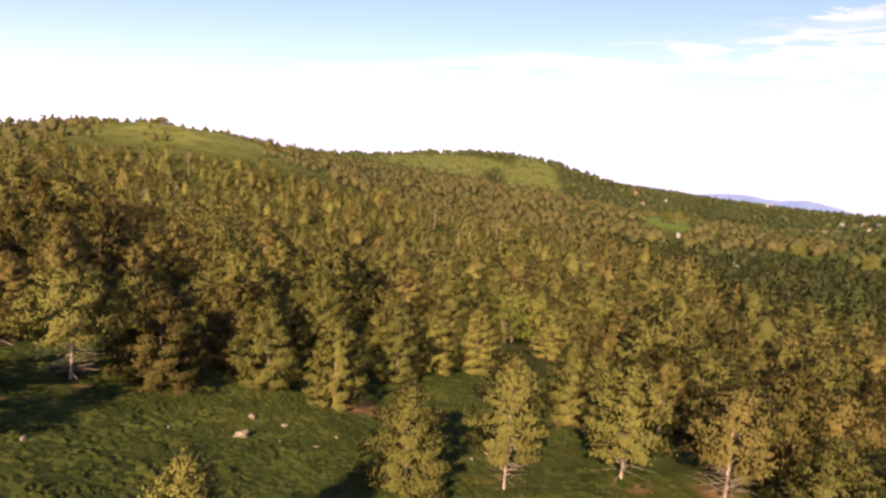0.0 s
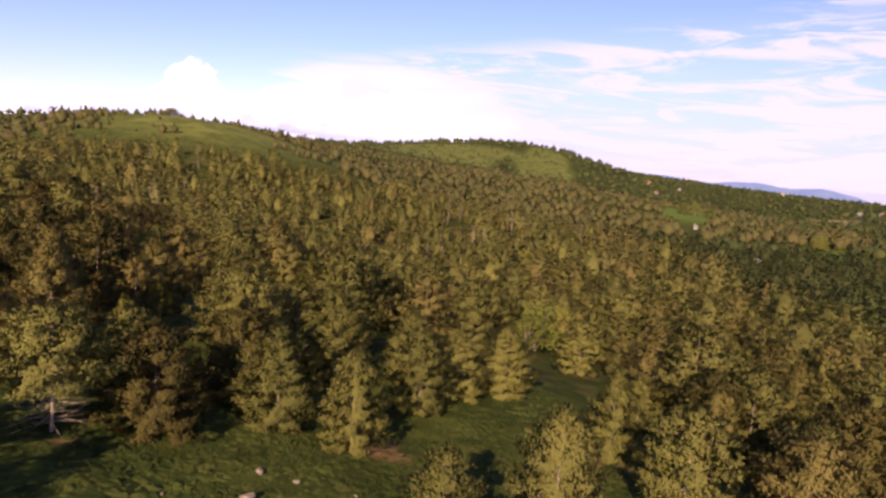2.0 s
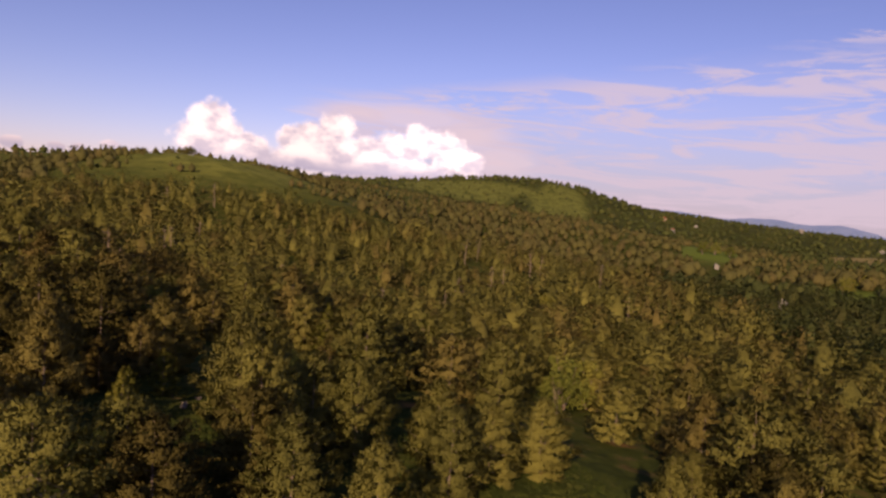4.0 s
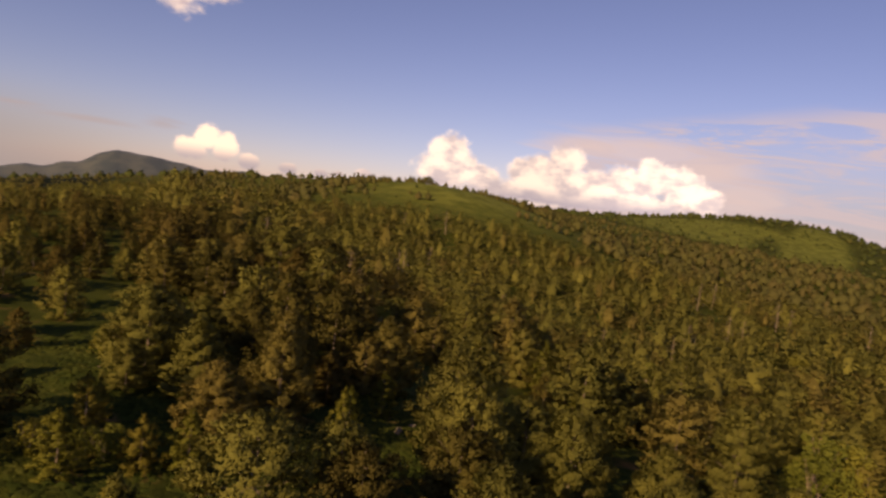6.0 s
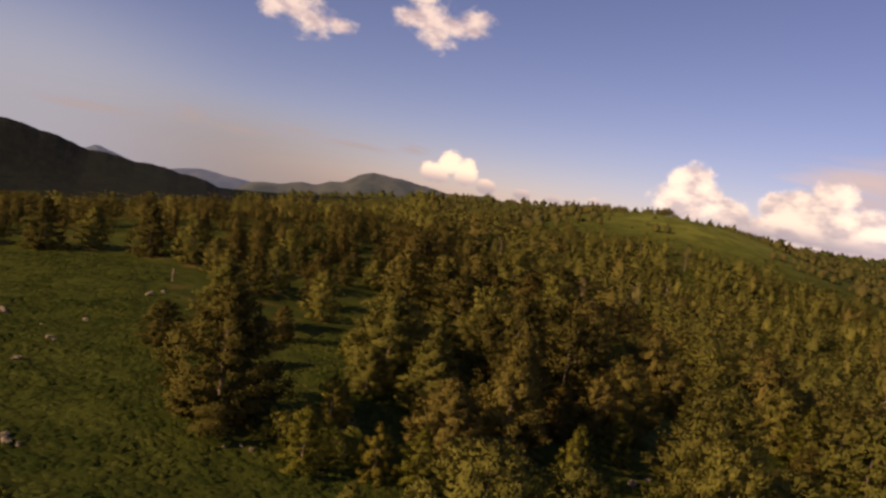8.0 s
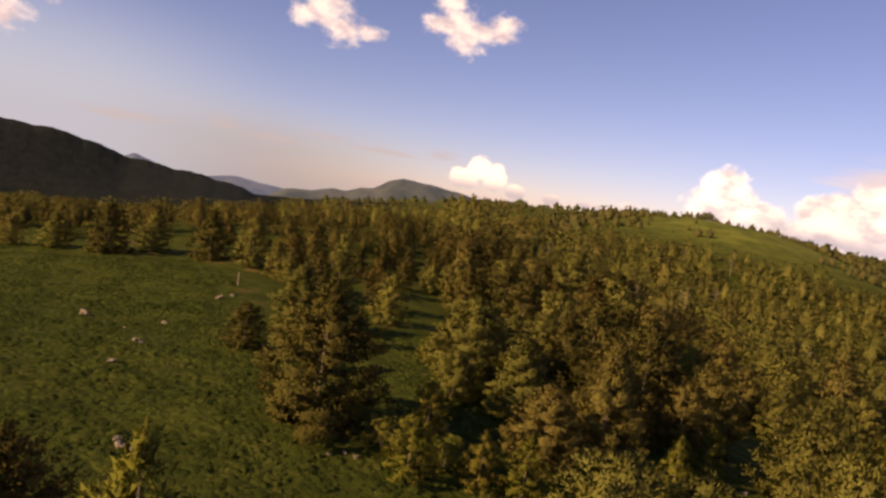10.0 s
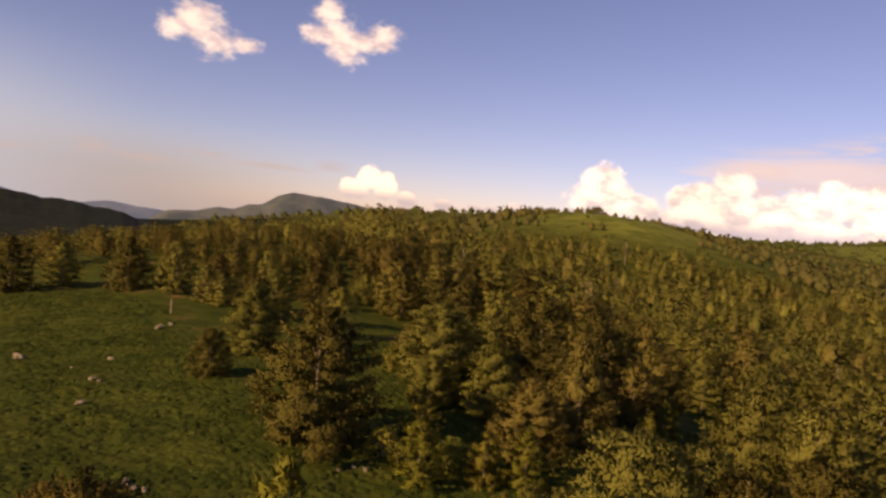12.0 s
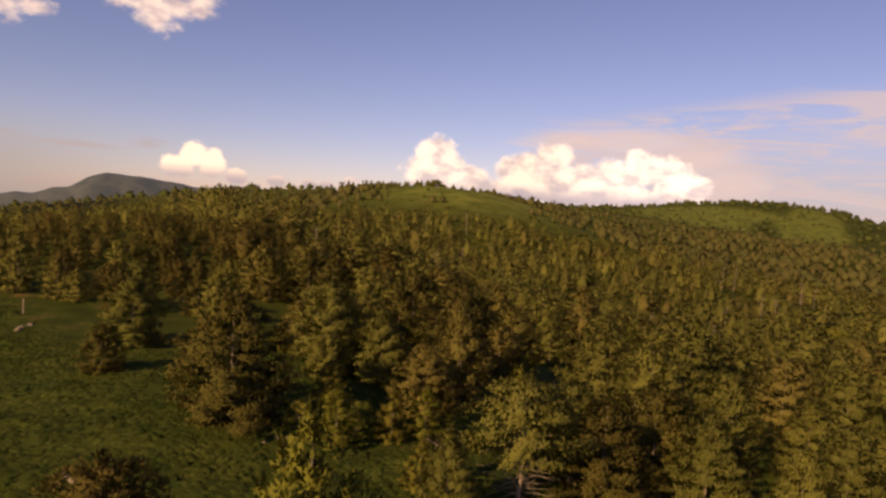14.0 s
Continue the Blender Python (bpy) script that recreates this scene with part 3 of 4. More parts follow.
PINES_NEAR = [
    (-2.0, 5.3, 6.3, 4.4), (40.3, 15.2, 7.7, 6.5), (53.1, 16.0, 8.0, 6.8), (10.3, 20.0, 7.0, 5.0), (57.3, 27.3, 9.3, 7.9), (-14.1, 27.4, 5.0, 3.3),
    (42.2, 34.8, 7.6, 4.2), (9.0, 35.5, 7.7, 4.7), (31.9, 35.9, 8.3, 4.7), (3.8, 38.0, 7.6, 5.6), (16.5, 42.9, 7.6, 5.3), (-16.2, 44.5, 5.8, 4.9),
    (1.8, 45.6, 9.9, 5.7),
]
PINES_MIDDLE = [
    (21.8, 47.4, 7.0, 5.9), (-24.6, 48.0, 4.1, 3.5), (28.0, 49.6, 7.5, 5.8), (-13.3, 49.8, 8.3, 5.6), (47.0, 49.9, 10.7, 6.0), (10.3, 50.2, 8.8, 5.4),
    (18.1, 51.2, 8.1, 5.6), (6.5, 51.3, 8.1, 5.7), (58.6, 52.2, 9.4, 5.6), (-25.4, 52.4, 7.7, 6.5), (-13.6, 52.8, 9.1, 4.4), (-43.6, 52.8, 6.6, 5.6),
    (0.6, 55.4, 9.8, 6.1), (-26.0, 58.0, 6.0, 5.1), (-29.5, 59.2, 5.2, 4.4), (-102.5, 61.2, 4.5, 3.8), (-96.6, 63.9, 5.3, 4.5),
]
PINES_BACK = [
    (46.5, 64.4, 7.8, 6.2), (-40.7, 65.7, 5.8, 3.9), (-26.1, 66.1, 6.0, 5.1), (2.7, 66.1, 10.3, 7.6), (31.0, 66.4, 10.5, 6.6), (-6.9, 69.5, 8.4, 6.5),
    (26.2, 71.0, 9.2, 7.8), (-87.4, 73.4, 6.3, 5.3), (-53.5, 73.9, 5.7, 4.4), (-24.8, 74.3, 6.2, 5.3), (16.5, 74.8, 12.7, 10.5), (-70.4, 76.2, 7.8, 5.0),
    (-25.2, 80.7, 8.5, 7.2), (-43.9, 93.7, 8.2, 7.0), (58.5, 99.1, 10.3, 8.8), (10.6, 115.4, 13.8, 11.7), (-25.7, 118.7, 10.7, 8.7),
]
SHRUBS = [(-7.6, 38.6, 3.6), (-24.0, 36.2, 2.3), (-21.8, 37.8, 2.0), (-20.4, 37.9, 2.3), (-20.6, 38.7, 1.9)]
rng = np.random.default_rng(11)
px, py = scatter(rng, 8, 170, 7.3, -85, 90)
chosen = [(*r, kind, which) for rows, kind in ((PINES_NEAR + PINES_MIDDLE + PINES_BACK, "pine"), (RUSTY, "rusty"), (YOUNG, "young"), (BARE, "bare")) for which, r in enumerate(rows)]
keep = (meadow(px, py) < rng.uniform(0.1, 0.3, px.shape)) & (np.hypot(px + 3, py - 6) > 44) & (np.hypot(px + 6, py + 2) > 26)
keep &= ~((np.hypot(px, py - 5) < 90) & (rng.uniform(0, 1, px.shape) < 0.42))
keep &= ~((px < -0.85 * py) & (rng.uniform(0, 1, px.shape) < 0.3))
keep &= ~in_glade(px, py)
needles = np.zeros(gx.shape)
for hx, hy, hh, *_ in chosen:
    needles = np.maximum(needles, np.clip(1.5 - np.hypot(gx - hx - 0.5, gy - hy) / (0.14 * hh + 0.4), 0, 1))
    keep &= np.hypot(px - hx, py - hy) > 4.0
for hx, hy, wide in NEEDLES:
    needles = np.maximum(needles, np.clip(2.2 * (1 - np.hypot(gx - hx, gy - hy) / wide), 0, 1))
ground_mesh.attributes.new("needles", "FLOAT", "POINT").data.foreach_set("value", needles.ravel().astype(np.float32))
px, py = px[keep], py[keep]
order = np.argsort(np.hypot(px, py - 10))
px, py = px[order], py[order]
ph = np.clip(rng.normal(7.4, 2.2, px.shape), 3.0, 11.5)
ph = np.where(px < -0.47 * py, np.minimum(ph * 0.62, 5.2), np.where(px < -0.33 * py, ph * 0.84, ph))
LABELS = {"pine": "olive green pine tree with tufted boughs", "rusty": "rusty olive pine tree with dense boughs", "young": "small young pine with light green tips", "bare": "pine with dead lower twigs on a pale trunk"}
for x, y, h, wide, kind, which in chosen:
    kinds = {"pine": near_kinds, "rusty": rusty_kinds, "young": young_kinds, "bare": half_bare}[kind]
    if math.hypot(x, y) > 75:
        kinds = {"pine": mid_kinds, "rusty": rusty_mid}.get(kind, kinds)
    pine(kinds, which, x, y, h, rng.uniform(0, 6.28), 1.02 * wide / h, LABELS[kind])
single = 300 - len(chosen)
for k in range(single):
    rusty = rng.uniform(0, 1) < (0.62 if px[k] < -0.06 * py[k] else 0.10)
    near = math.hypot(px[k], py[k] - 8) < 56
    pine((rusty_kinds if near else rusty_mid) if rusty else near_kinds if near else mid_kinds, int(rng.integers(24)), px[k], py[k], ph[k], rng.uniform(0, 6.28), rng.uniform(0.68, 0.98), LABELS["rusty" if rusty else "pine"])


def spots_of(x, y, h, rng):
    n = len(x)
    return np.stack([x, y, h, rng.uniform(0, 6.28, n), rng.uniform(0.85, 1.25, n), np.clip(0.5 + 0.30 * np.sin(0.05 * x + 1.5 * np.sin(0.031 * y)) * np.sin(0.043 * y + 1.2 * np.sin(0.037 * x)) + rng.normal(0, 0.2, n), 0, 0.999)], 1)


def rough_trees(rng, kinds, *shape, wide=(0.54, 0.70)):
    return [crown_of(rng, rng.uniform(*wide), rng.uniform(0.02, 0.10), rng.uniform(0.35, 0.65), *shape)[:3] for _ in range(kinds)]


rough = rough_trees(rng, 10, 8, 280, 7, 0.040, 0.0160, 0.28, wide=(0.64, 0.90))
brown = px[single:] < -0.06 * py[single:]
for some, material, label in ((~brown, PINE, "olive green pine wood on the slope"), (brown, RUSTY_PINE, "rusty olive pine wood on the slope")):
    forest("pine_wood", rough, spots_of(px[single:][some], py[single:][some], ph[single:][some], rng), material, label)
fx, fy = scatter(rng, 170, 380, 6.9)
ok = (rng.uniform(0, 1, fx.shape) > 0.12 + grass_hill(fx, fy) * 1.3 + fields(fx, fy)) & ~in_glade(fx, fy)
fx, fy = fx[ok], fy[ok]
rough = rough_trees(rng, 10, 6, 130, 3, 0.060, 0.030, 0.22, wide=(0.66, 0.94))
high = np.clip(rng.normal(6.6, 2.2, fx.shape), 3, 12) * np.where(grass_hill(fx, fy) > 0.12, 0.6, 1) * np.where(fx < -0.47 * fy, 0.55, 1)
mixed = fx * 0.62 > fy * 0.66 + 60 * np.sin(0.02 * fx)
forest("pine_wood", rough, spots_of(fx[~mixed], fy[~mixed], high[~mixed], rng), PINE, "dense pine wood climbing the hill")
forest("mixed_wood", rough, spots_of(fx[mixed], fy[mixed], high[mixed], rng), MIXED, "green mixed wood in the valley")
fx, fy = scatter(rng, 380, 900, 9.5)
ok = (rng.uniform(0, 1, fx.shape) > grass_hill(fx, fy) * 1.6 + fields(fx, fy)) & ~in_glade(fx, fy)
fx, fy = fx[ok], fy[ok]
rough = rough_trees(rng, 8, 4, 12, 2, 0.14, 0.07, 0.62, wide=(0.58, 0.80))
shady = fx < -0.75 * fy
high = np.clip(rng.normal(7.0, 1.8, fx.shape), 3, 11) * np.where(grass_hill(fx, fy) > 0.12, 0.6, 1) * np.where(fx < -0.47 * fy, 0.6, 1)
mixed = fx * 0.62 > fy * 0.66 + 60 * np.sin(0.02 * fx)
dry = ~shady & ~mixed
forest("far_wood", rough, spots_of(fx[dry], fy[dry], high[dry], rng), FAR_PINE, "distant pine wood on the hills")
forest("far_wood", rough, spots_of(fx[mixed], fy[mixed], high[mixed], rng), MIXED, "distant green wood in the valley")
# trees of the side valley, in the colour darkened for shade
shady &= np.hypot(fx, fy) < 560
forest("fir_wood", rough, spots_of(fx[shady], fy[shady], high[shady] * 0.8, rng), FIR_SHADE, "fir wood in the side valley, coloured dark as shade")
fx, fy = scatter(rng, 900, 2300, 25.0, -66, 36)
ok = rng.uniform(0, 1, fx.shape) > grass_hill(fx, fy) * 0.85 + fields(fx, fy)
fx, fy = fx[ok], fy[ok]
rough = rough_trees(rng, 6, 3, 6, 2, 0.25, 0.12, 0.9, wide=(0.6, 0.9))
high = np.clip(rng.normal(6.5, 2.2, fx.shape), 2.5, 11) * np.where(grass_hill(fx, fy) > 0.34, 0.45, 1)
mixed = fx > 0.45 * fy
forest("far_wood", rough, spots_of(fx[~mixed], fy[~mixed], high[~mixed], rng), MIXED, "distant woodland over far hills")
forest("far_wood", rough, spots_of(fx[mixed], fy[mixed], high[mixed], rng), MIXED, "distant green woodland over far hills")
# small pines along the bare crest of the near hill
for k, (x, y, h) in enumerate([(-35, 466, 4.5), (-33, 465, 3.5), (-31, 467, 5.0), (-28.5, 468, 5.5), (-26.5, 468, 4.5), (9, 462, 3.2), (24, 468, 3.8), (30, 472, 3.2), (37, 478, 3.0), (-70, 455, 4.0), (-62, 452, 3.6), (-57, 455, 3), (-49, 457, 3.4), (-44, 458, 2.6)]):
    pine(mid_kinds, k * 3, x, y, h, k * 1.7, 1.05, "dark lone pine on the grassy hill crest")
# low dark bushes over the bare backs of the hills
fx, fy = scatter(rng, 300, 1400, 15.0, -50, 20)
ok = (grass_hill(fx, fy) > 0.25) & (rng.uniform(0, 1, fx.shape) < 0.25 + 0.3 * np.sin(0.03 * fx + 1) * np.sin(0.027 * fy))
fx, fy = fx[ok], fy[ok]
forest("bush_cover", rough, spots_of(fx, fy, rng.uniform(1.2, 3.6, fx.shape) * np.where(np.hypot(fx, fy) > 600, 1.3, 0.7), rng), MIXED, "low dark bushes dotted over grassy hills")

# ---- the blue ranges at the horizon ----
def range_of(name, rows, near, deep, material, label):
    """A mountain range by its crest: degrees to the left, degrees up."""
    rows = sorted(rows)
    az = np.linspace(rows[0][0], rows[-1][0], 260)
    el = np.interp(az, [r[0] for r in rows], [r[1] for r in rows])
    soft = np.ones(5) / 5
    el = np.convolve(np.pad(el, 2, mode="edge"), soft, "valid")
    rows_ = []
    for k, share in enumerate((-0.6, 0.15, 0.45, 0.7, 0.86, 0.96, 1.0, 0.6)):
        r = near + deep * k / 7
        jag = sum(0.035 / n * np.sin(az * 2.7 * n + n * n + k * 0.9 * n) for n in (1, 2, 3, 5, 8))
        top = 20 + np.tan(np.radians(el + jag * (0.5 + 0.5 * (k < 6)))) * r
        z = -280 + (top + 280) * max(share, 0)
        rows_.append(np.stack([-np.sin(np.radians(az)) * r, np.cos(np.radians(az)) * r, z], 1))
    v = np.concatenate(rows_)
    n = len(az)
    i, j = np.meshgrid(np.arange(7), np.arange(n - 1), indexing="ij")
    f = np.stack([i * n + j, i * n + j + 1, (i + 1) * n + j + 1, (i + 1) * n + j], -1).reshape(-1, 4)
    me = mesh_of(name, v, f, material)
    me.shade_smooth()
    return tagged(new(name, me), label, "mountains", kind="structure")


# Haze in front of the ranges is put into their material as faint emission.
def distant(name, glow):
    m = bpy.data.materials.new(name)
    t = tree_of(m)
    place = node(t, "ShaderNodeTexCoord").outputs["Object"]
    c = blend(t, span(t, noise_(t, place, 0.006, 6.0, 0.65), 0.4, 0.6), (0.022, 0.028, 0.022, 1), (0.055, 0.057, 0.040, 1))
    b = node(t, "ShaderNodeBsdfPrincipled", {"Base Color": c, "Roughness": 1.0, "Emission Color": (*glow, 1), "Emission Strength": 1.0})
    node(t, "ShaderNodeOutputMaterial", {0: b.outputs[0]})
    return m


range_of("backdrop_mountain", [(41.5, -3.2), (39, -1.6), (36.9, -1.45), (35, -0.97), (33.7, -1.0), (32.6, -0.5), (31.4, -0.35), (30.2, 0.5), (29.2, 0.88), (28.2, 0.85), (26.4, 0.74), (23.6, 0.42), (22.3, 0.2), (21.1, 0.22), (19.1, 0.5), (17.8, 0.22), (15, -0.4), (11, -1.5)], 3300, 600, distant("far_slopes_haze_glow", (0.018, 0.021, 0.030)), "bare grey green mountain far off")
range_of("backdrop_mountain", [(56, -2.4), (53, -1.7), (51.9, -1.2), (51, -0.7), (48.8, -1.48), (47, -1.75), (45.6, -1.7), (43.4, -1.26), (40.9, -1.55), (39, -1.7), (37.7, -1.5), (35, -1.9), (31, -3)], 3950, 500, distant("blue_slopes_haze_glow", (0.05, 0.06, 0.10)), "blue hazy mountain range far off")
range_of("backdrop_mountain", [(-8, -0.2), (-11.5, 0.5), (-14, 0.2), (-30, -0.4), (-35.5, -0.1), (-37.3, 0.06), (-38.7, 0.02), (-42, -0.3), (-44.4, -0.02), (-45.9, 0.0), (-48.3, -0.28), (-49.3, -0.1), (-50.3, -0.05), (-52.3, -0.4), (-54.1, -0.95), (-57, -1.1), (-62, -0.8)], 4200, 400, distant("blue_hills_haze_glow", (0.12, 0.145, 0.225)), "blue hazy hills at the horizon")


# ---- the steep wooded mountain beyond the side valley ----
RIDGE = [(36, -80), (38, -48), (39.5, -31), (40.7, -21.6), (42.7, -12.7), (45.6, -5.5), (48, -2.5), (50, 0.6), (52, 3.8), (54.5, 14.7), (56.5, 19.5), (58.1, 21.4), (60.5, 21.5), (62.6, 22.3), (68.7, 26), (80, 30), (95, 28), (112, 5)]
az = np.linspace(36, 112, 420)
crest = np.interp(az, [r[0] for r in RIDGE], [r[1] for r in RIDGE])
fringe = sum(0.9 / n * np.sin(az * 1.9 * n + n * n) for n in (1, 2, 4, 7, 13))
steps = np.array([0, 0.12, 0.25, 0.38, 0.5, 0.62, 0.74, 0.85, 0.94, 1.0, 1.0, 0.55, 0])
reach = np.array([560, 592, 625, 658, 690, 720, 748, 774, 796, 814, 830, 900, 980])
side_rows = []
for k, (up_share, r) in enumerate(zip(steps, reach)):
    gully = r + 6 * np.sin(az * 0.35 + 0.3 * k) * (up_share < 0.97)
    x, y = -np.sin(np.radians(az)) * gully, np.cos(np.radians(az)) * gully
    low_z = land(x, y) - 4
    side_rows.append(np.stack([x, y, low_z + (np.maximum(crest, low_z) - low_z) * up_share + fringe * up_share**6], 1))
i, j = np.meshgrid(np.arange(len(steps) - 1), np.arange(len(az) - 1), indexing="ij")
n = len(az)
# The mountain's shade is put into its near-black woods colour.
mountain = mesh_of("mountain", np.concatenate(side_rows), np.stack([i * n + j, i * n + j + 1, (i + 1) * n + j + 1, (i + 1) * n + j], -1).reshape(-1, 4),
                   surface("mountain_woods_shade", lambda t, p: (blend(t, span(t, noise_(t, p, 0.06, 6.0, 0.75), 0.35, 0.65), (0.007, 0.009, 0.008, 1), (0.014, 0.017, 0.012, 1)), 1.0, noise_(t, p, 0.12, 5.0, 0.7), 3.0)))
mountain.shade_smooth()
tagged(new("backdrop_mountain", mountain), "steep mountain side with woods coloured dark as shade", "mountains", kind="structure")

# ---- shrubs and broad-leaved trees ----
def leaf_cloud(rng, heads, leaves, size):
    """Leaves in rounded heads over a clump of stems, one metre high."""
    c, d = [], []
    for _ in range(heads):
        an, r, z = rng.uniform(0, 6.28), 0.42 * math.sqrt(rng.uniform(0, 1)), rng.uniform(0.2, 0.85)
        r *= 1.15 - 0.5 * z
        n = rng.normal(0, 1, (leaves, 3))
        n /= np.linalg.norm(n, axis=1)[:, None]
        c.append(np.array([r * math.cos(an), r * math.sin(an), z]) + n * rng.uniform(0.08, 0.17) * (1, 1, 0.8))
        d.append(n + (0, 0, 0.5))
    c, d = np.concatenate(c), np.concatenate(d)
    n = len(c)
    way = np.cross(d, rng.normal(0, 1, (n, 3)))
    way /= np.linalg.norm(way, axis=1)[:, None]
    side = np.cross(way, d + rng.normal(0, 0.4, (n, 3)))
    side /= np.linalg.norm(side, axis=1)[:, None]
    s = size * rng.uniform(0.7, 1.4, (n, 1))
    v = np.stack([c - way * s, c + side * s * 0.55, c + way * s, c - side * s * 0.55], 1).reshape(-1, 3)
    v[:, 2] = np.maximum(v[:, 2], 0.02)
    return v, np.arange(4 * n).reshape(n, 4)


def stems(rng, n, height):
    limbs = []
    for _ in range(n):
        an, r = rng.uniform(0, 6.28), rng.uniform(0.1, 0.35)
        limbs.append((np.array([0, 0, -0.05]), np.array([r * math.cos(an), r * math.sin(an), height * rng.uniform(0.5, 0.85)])))
    return stem(rng, height * 0.7, 0.02, limbs, 5, 0.014)


rng = np.random.default_rng(23)
shrub_kinds = []
for k in range(4):
    v, f = leaf_cloud(rng, 34, 46, 0.03)
    shrub_kinds.append((mesh_of("leaves", v, f, LEAF), mesh_of("stem", *stems(rng, 7, 1.0), BARK)))


def shrub(which, x, y, height, wide, name="shrub", label="yellow green leafy shrub in the meadow grass", category="shrub"):
    leaves, wood = shrub_kinds[which % 4]
    root = new(name)
    part("stem" if name == "shrub" else "trunk", wood, root)
    part("leaves" if name == "shrub" else "crown", leaves, root)
    root.matrix_world = Matrix.LocRotScale((x, y, float(land(x, y)) - 0.04), Euler((0, 0, rng.uniform(0, 6.28))), (height * wide, height * wide, height))
    return tagged(root, label, category, "shrubs of the clearing" if name == "shrub" else "broad-leaved trees in the wood")


for k, (x, y, h) in enumerate(SHRUBS):
    shrub(k, x, y, h, 1.15)
for k, (x, y, h) in enumerate([(51, 85, 10), (57, 88, 10), (47, 80, 7), (62, 96, 7.5), (364, 407, 12), (372, 400, 10), (356, 412, 11), (333, 268, 10), (345, 275, 11), (362, 277, 10), (325, 216, 10), (336, 222, 9), (315, 205, 8), (-33, 112, 7), (40, 125, 8), (90, 165, 9), (-12, 100, 7), (15, 150, 8)]):
    shrub(k + 1, x, y, h, 0.85, "broadleaf_tree", "bright green broad-leaved tree among the pines", "tree")

# ---- dead wood ----
dead_limbs = []
rng = np.random.default_rng(31)
for k in range(34):
    z, an = 0.12 + 0.8 * k / 34, k * 2.4
    long = 0.36 * (1 - z) + 0.07
    dead_limbs.append((np.array([0, 0, z]), np.array([math.cos(an) * long, math.sin(an) * long, z + rng.uniform(-0.06, 0.08)])))
dead_mesh = mesh_of("dead_tree", *stem(rng, 1.0, 0.020, dead_limbs, 7, 0.012), GREY_WOOD)
for x, y, h, lean in [(41.0, 33.7, 4.6, 5), (-14.0, 38.3, 2.6, 62)] + [(*r, 2) for r in DEAD]:
    ob = new("dead_tree", dead_mesh)
    ob.matrix_world = Matrix.LocRotScale((x, y, float(land(x, y)) - 0.03), Euler((radians(lean), 0, x)), (h, h, h))
    tagged(ob, "fallen bare dead pine with grey branches" if lean > 40 else "dead pine with bare grey branches", "dead tree", "dead pines")

# ---- stones ----
rng = np.random.default_rng(5)
stone_meshes = []
for k in range(5):
    bm = bmesh.new()
    bmesh.ops.create_icosphere(bm, subdivisions=3, radius=0.5)
    shift = Vector((k * 7.1, k * 3.3, 1.7))
    for vert in bm.verts:
        d = vert.co.normalized()
        lump = 1 + 0.55 * noise.noise(d * 1.3 + shift) + 0.22 * noise.noise(d * 3.1 + shift)
        edge = max(abs(d.x), abs(d.y), abs(d.z))
        vert.co = d * 0.5 * lump / (0.45 + 0.55 * edge)
        vert.co.z *= 0.55
    me = bpy.data.meshes.new("stone")
    bm.to_mesh(me)
    bm.free()
    me.materials.append(STONE)
    stone_meshes.append(me)
STONES_CLEARING = [(1.1, 26.8, 1.47), (3.4, 38.0, 1.63), (2.0, 30.2, 0.79), (4.2, 29.3, 0.67), (7.6, 27.8, 0.44), (5.8, 25.6, 0.63), (17.1, 45.1, 0.61), (17.2, 25.6, 0.57), (-9.9, 21.4, 0.65), (-3.3, 26.6, 0.41), (3.5, 26.2, 0.37), (-3.9, 57.2, 1.16), (-4.5, 47.6, 1.24), (-10.7, 45.5, 0.54), (-1.2, 48.4, 0.57), (-7.7, 48.1, 0.75), (-58.7, 79.0, 0.90), (-4.0, 56.5, 0.94), (-24.7, 33.3, 0.48), (-25.2, 32.5, 0.43)]
STONES_PASTURE = [(-95.5, 65.6, 1.53), (-56.8, 40.3, 1.19), (-49.9, 29.0, 0.84), (-51.6, 44.3, 0.87), (-45.9, 37.1, 0.62), (-42.2, 31.7, 0.93), (-55.8, 55.3, 1.53), (-56.5, 57.8, 1.23), (-32.6, 24.7, 0.75), (-24.0, 33.4, 0.62), (-2.9, 60.0, 1.02), (-28.4, 50.9, 0.51), (-51.1, 39.8, 0.41), (-57.6, 40.8, 0.96), (-46.6, 37.2, 0.81), (-32.0, 24.4, 1.00), (-31.5, 24.7, 0.59), (24.1, 49.9, 0.50)]
for k, (x, y, s) in enumerate(STONES_CLEARING + STONES_PASTURE):
    ob = new("stone", stone_meshes[k % 5])
    ob.matrix_world = Matrix.LocRotScale((x, y, float(land(x, y)) + 0.06 * s), Euler((rng.uniform(-0.2, 0.2), rng.uniform(-0.2, 0.2), rng.uniform(0, 6.28))), (s * 0.6, s * rng.uniform(0.34, 0.55), s * rng.uniform(0.55, 0.8)))
    tagged(ob, "large pale limestone boulder in the grass" if s > 0.7 else "small pale limestone in the grass", "stone", "stones of the meadow")

# ---- posts ----
POST = surface("post_wood", lambda t, p: (blend(t, noise_(t, vec_(t, "MULTIPLY", p, (8, 8, 1)), 3.0), (0.22, 0.13, 0.05, 1), (0.45, 0.30, 0.12, 1)), 0.8, None))


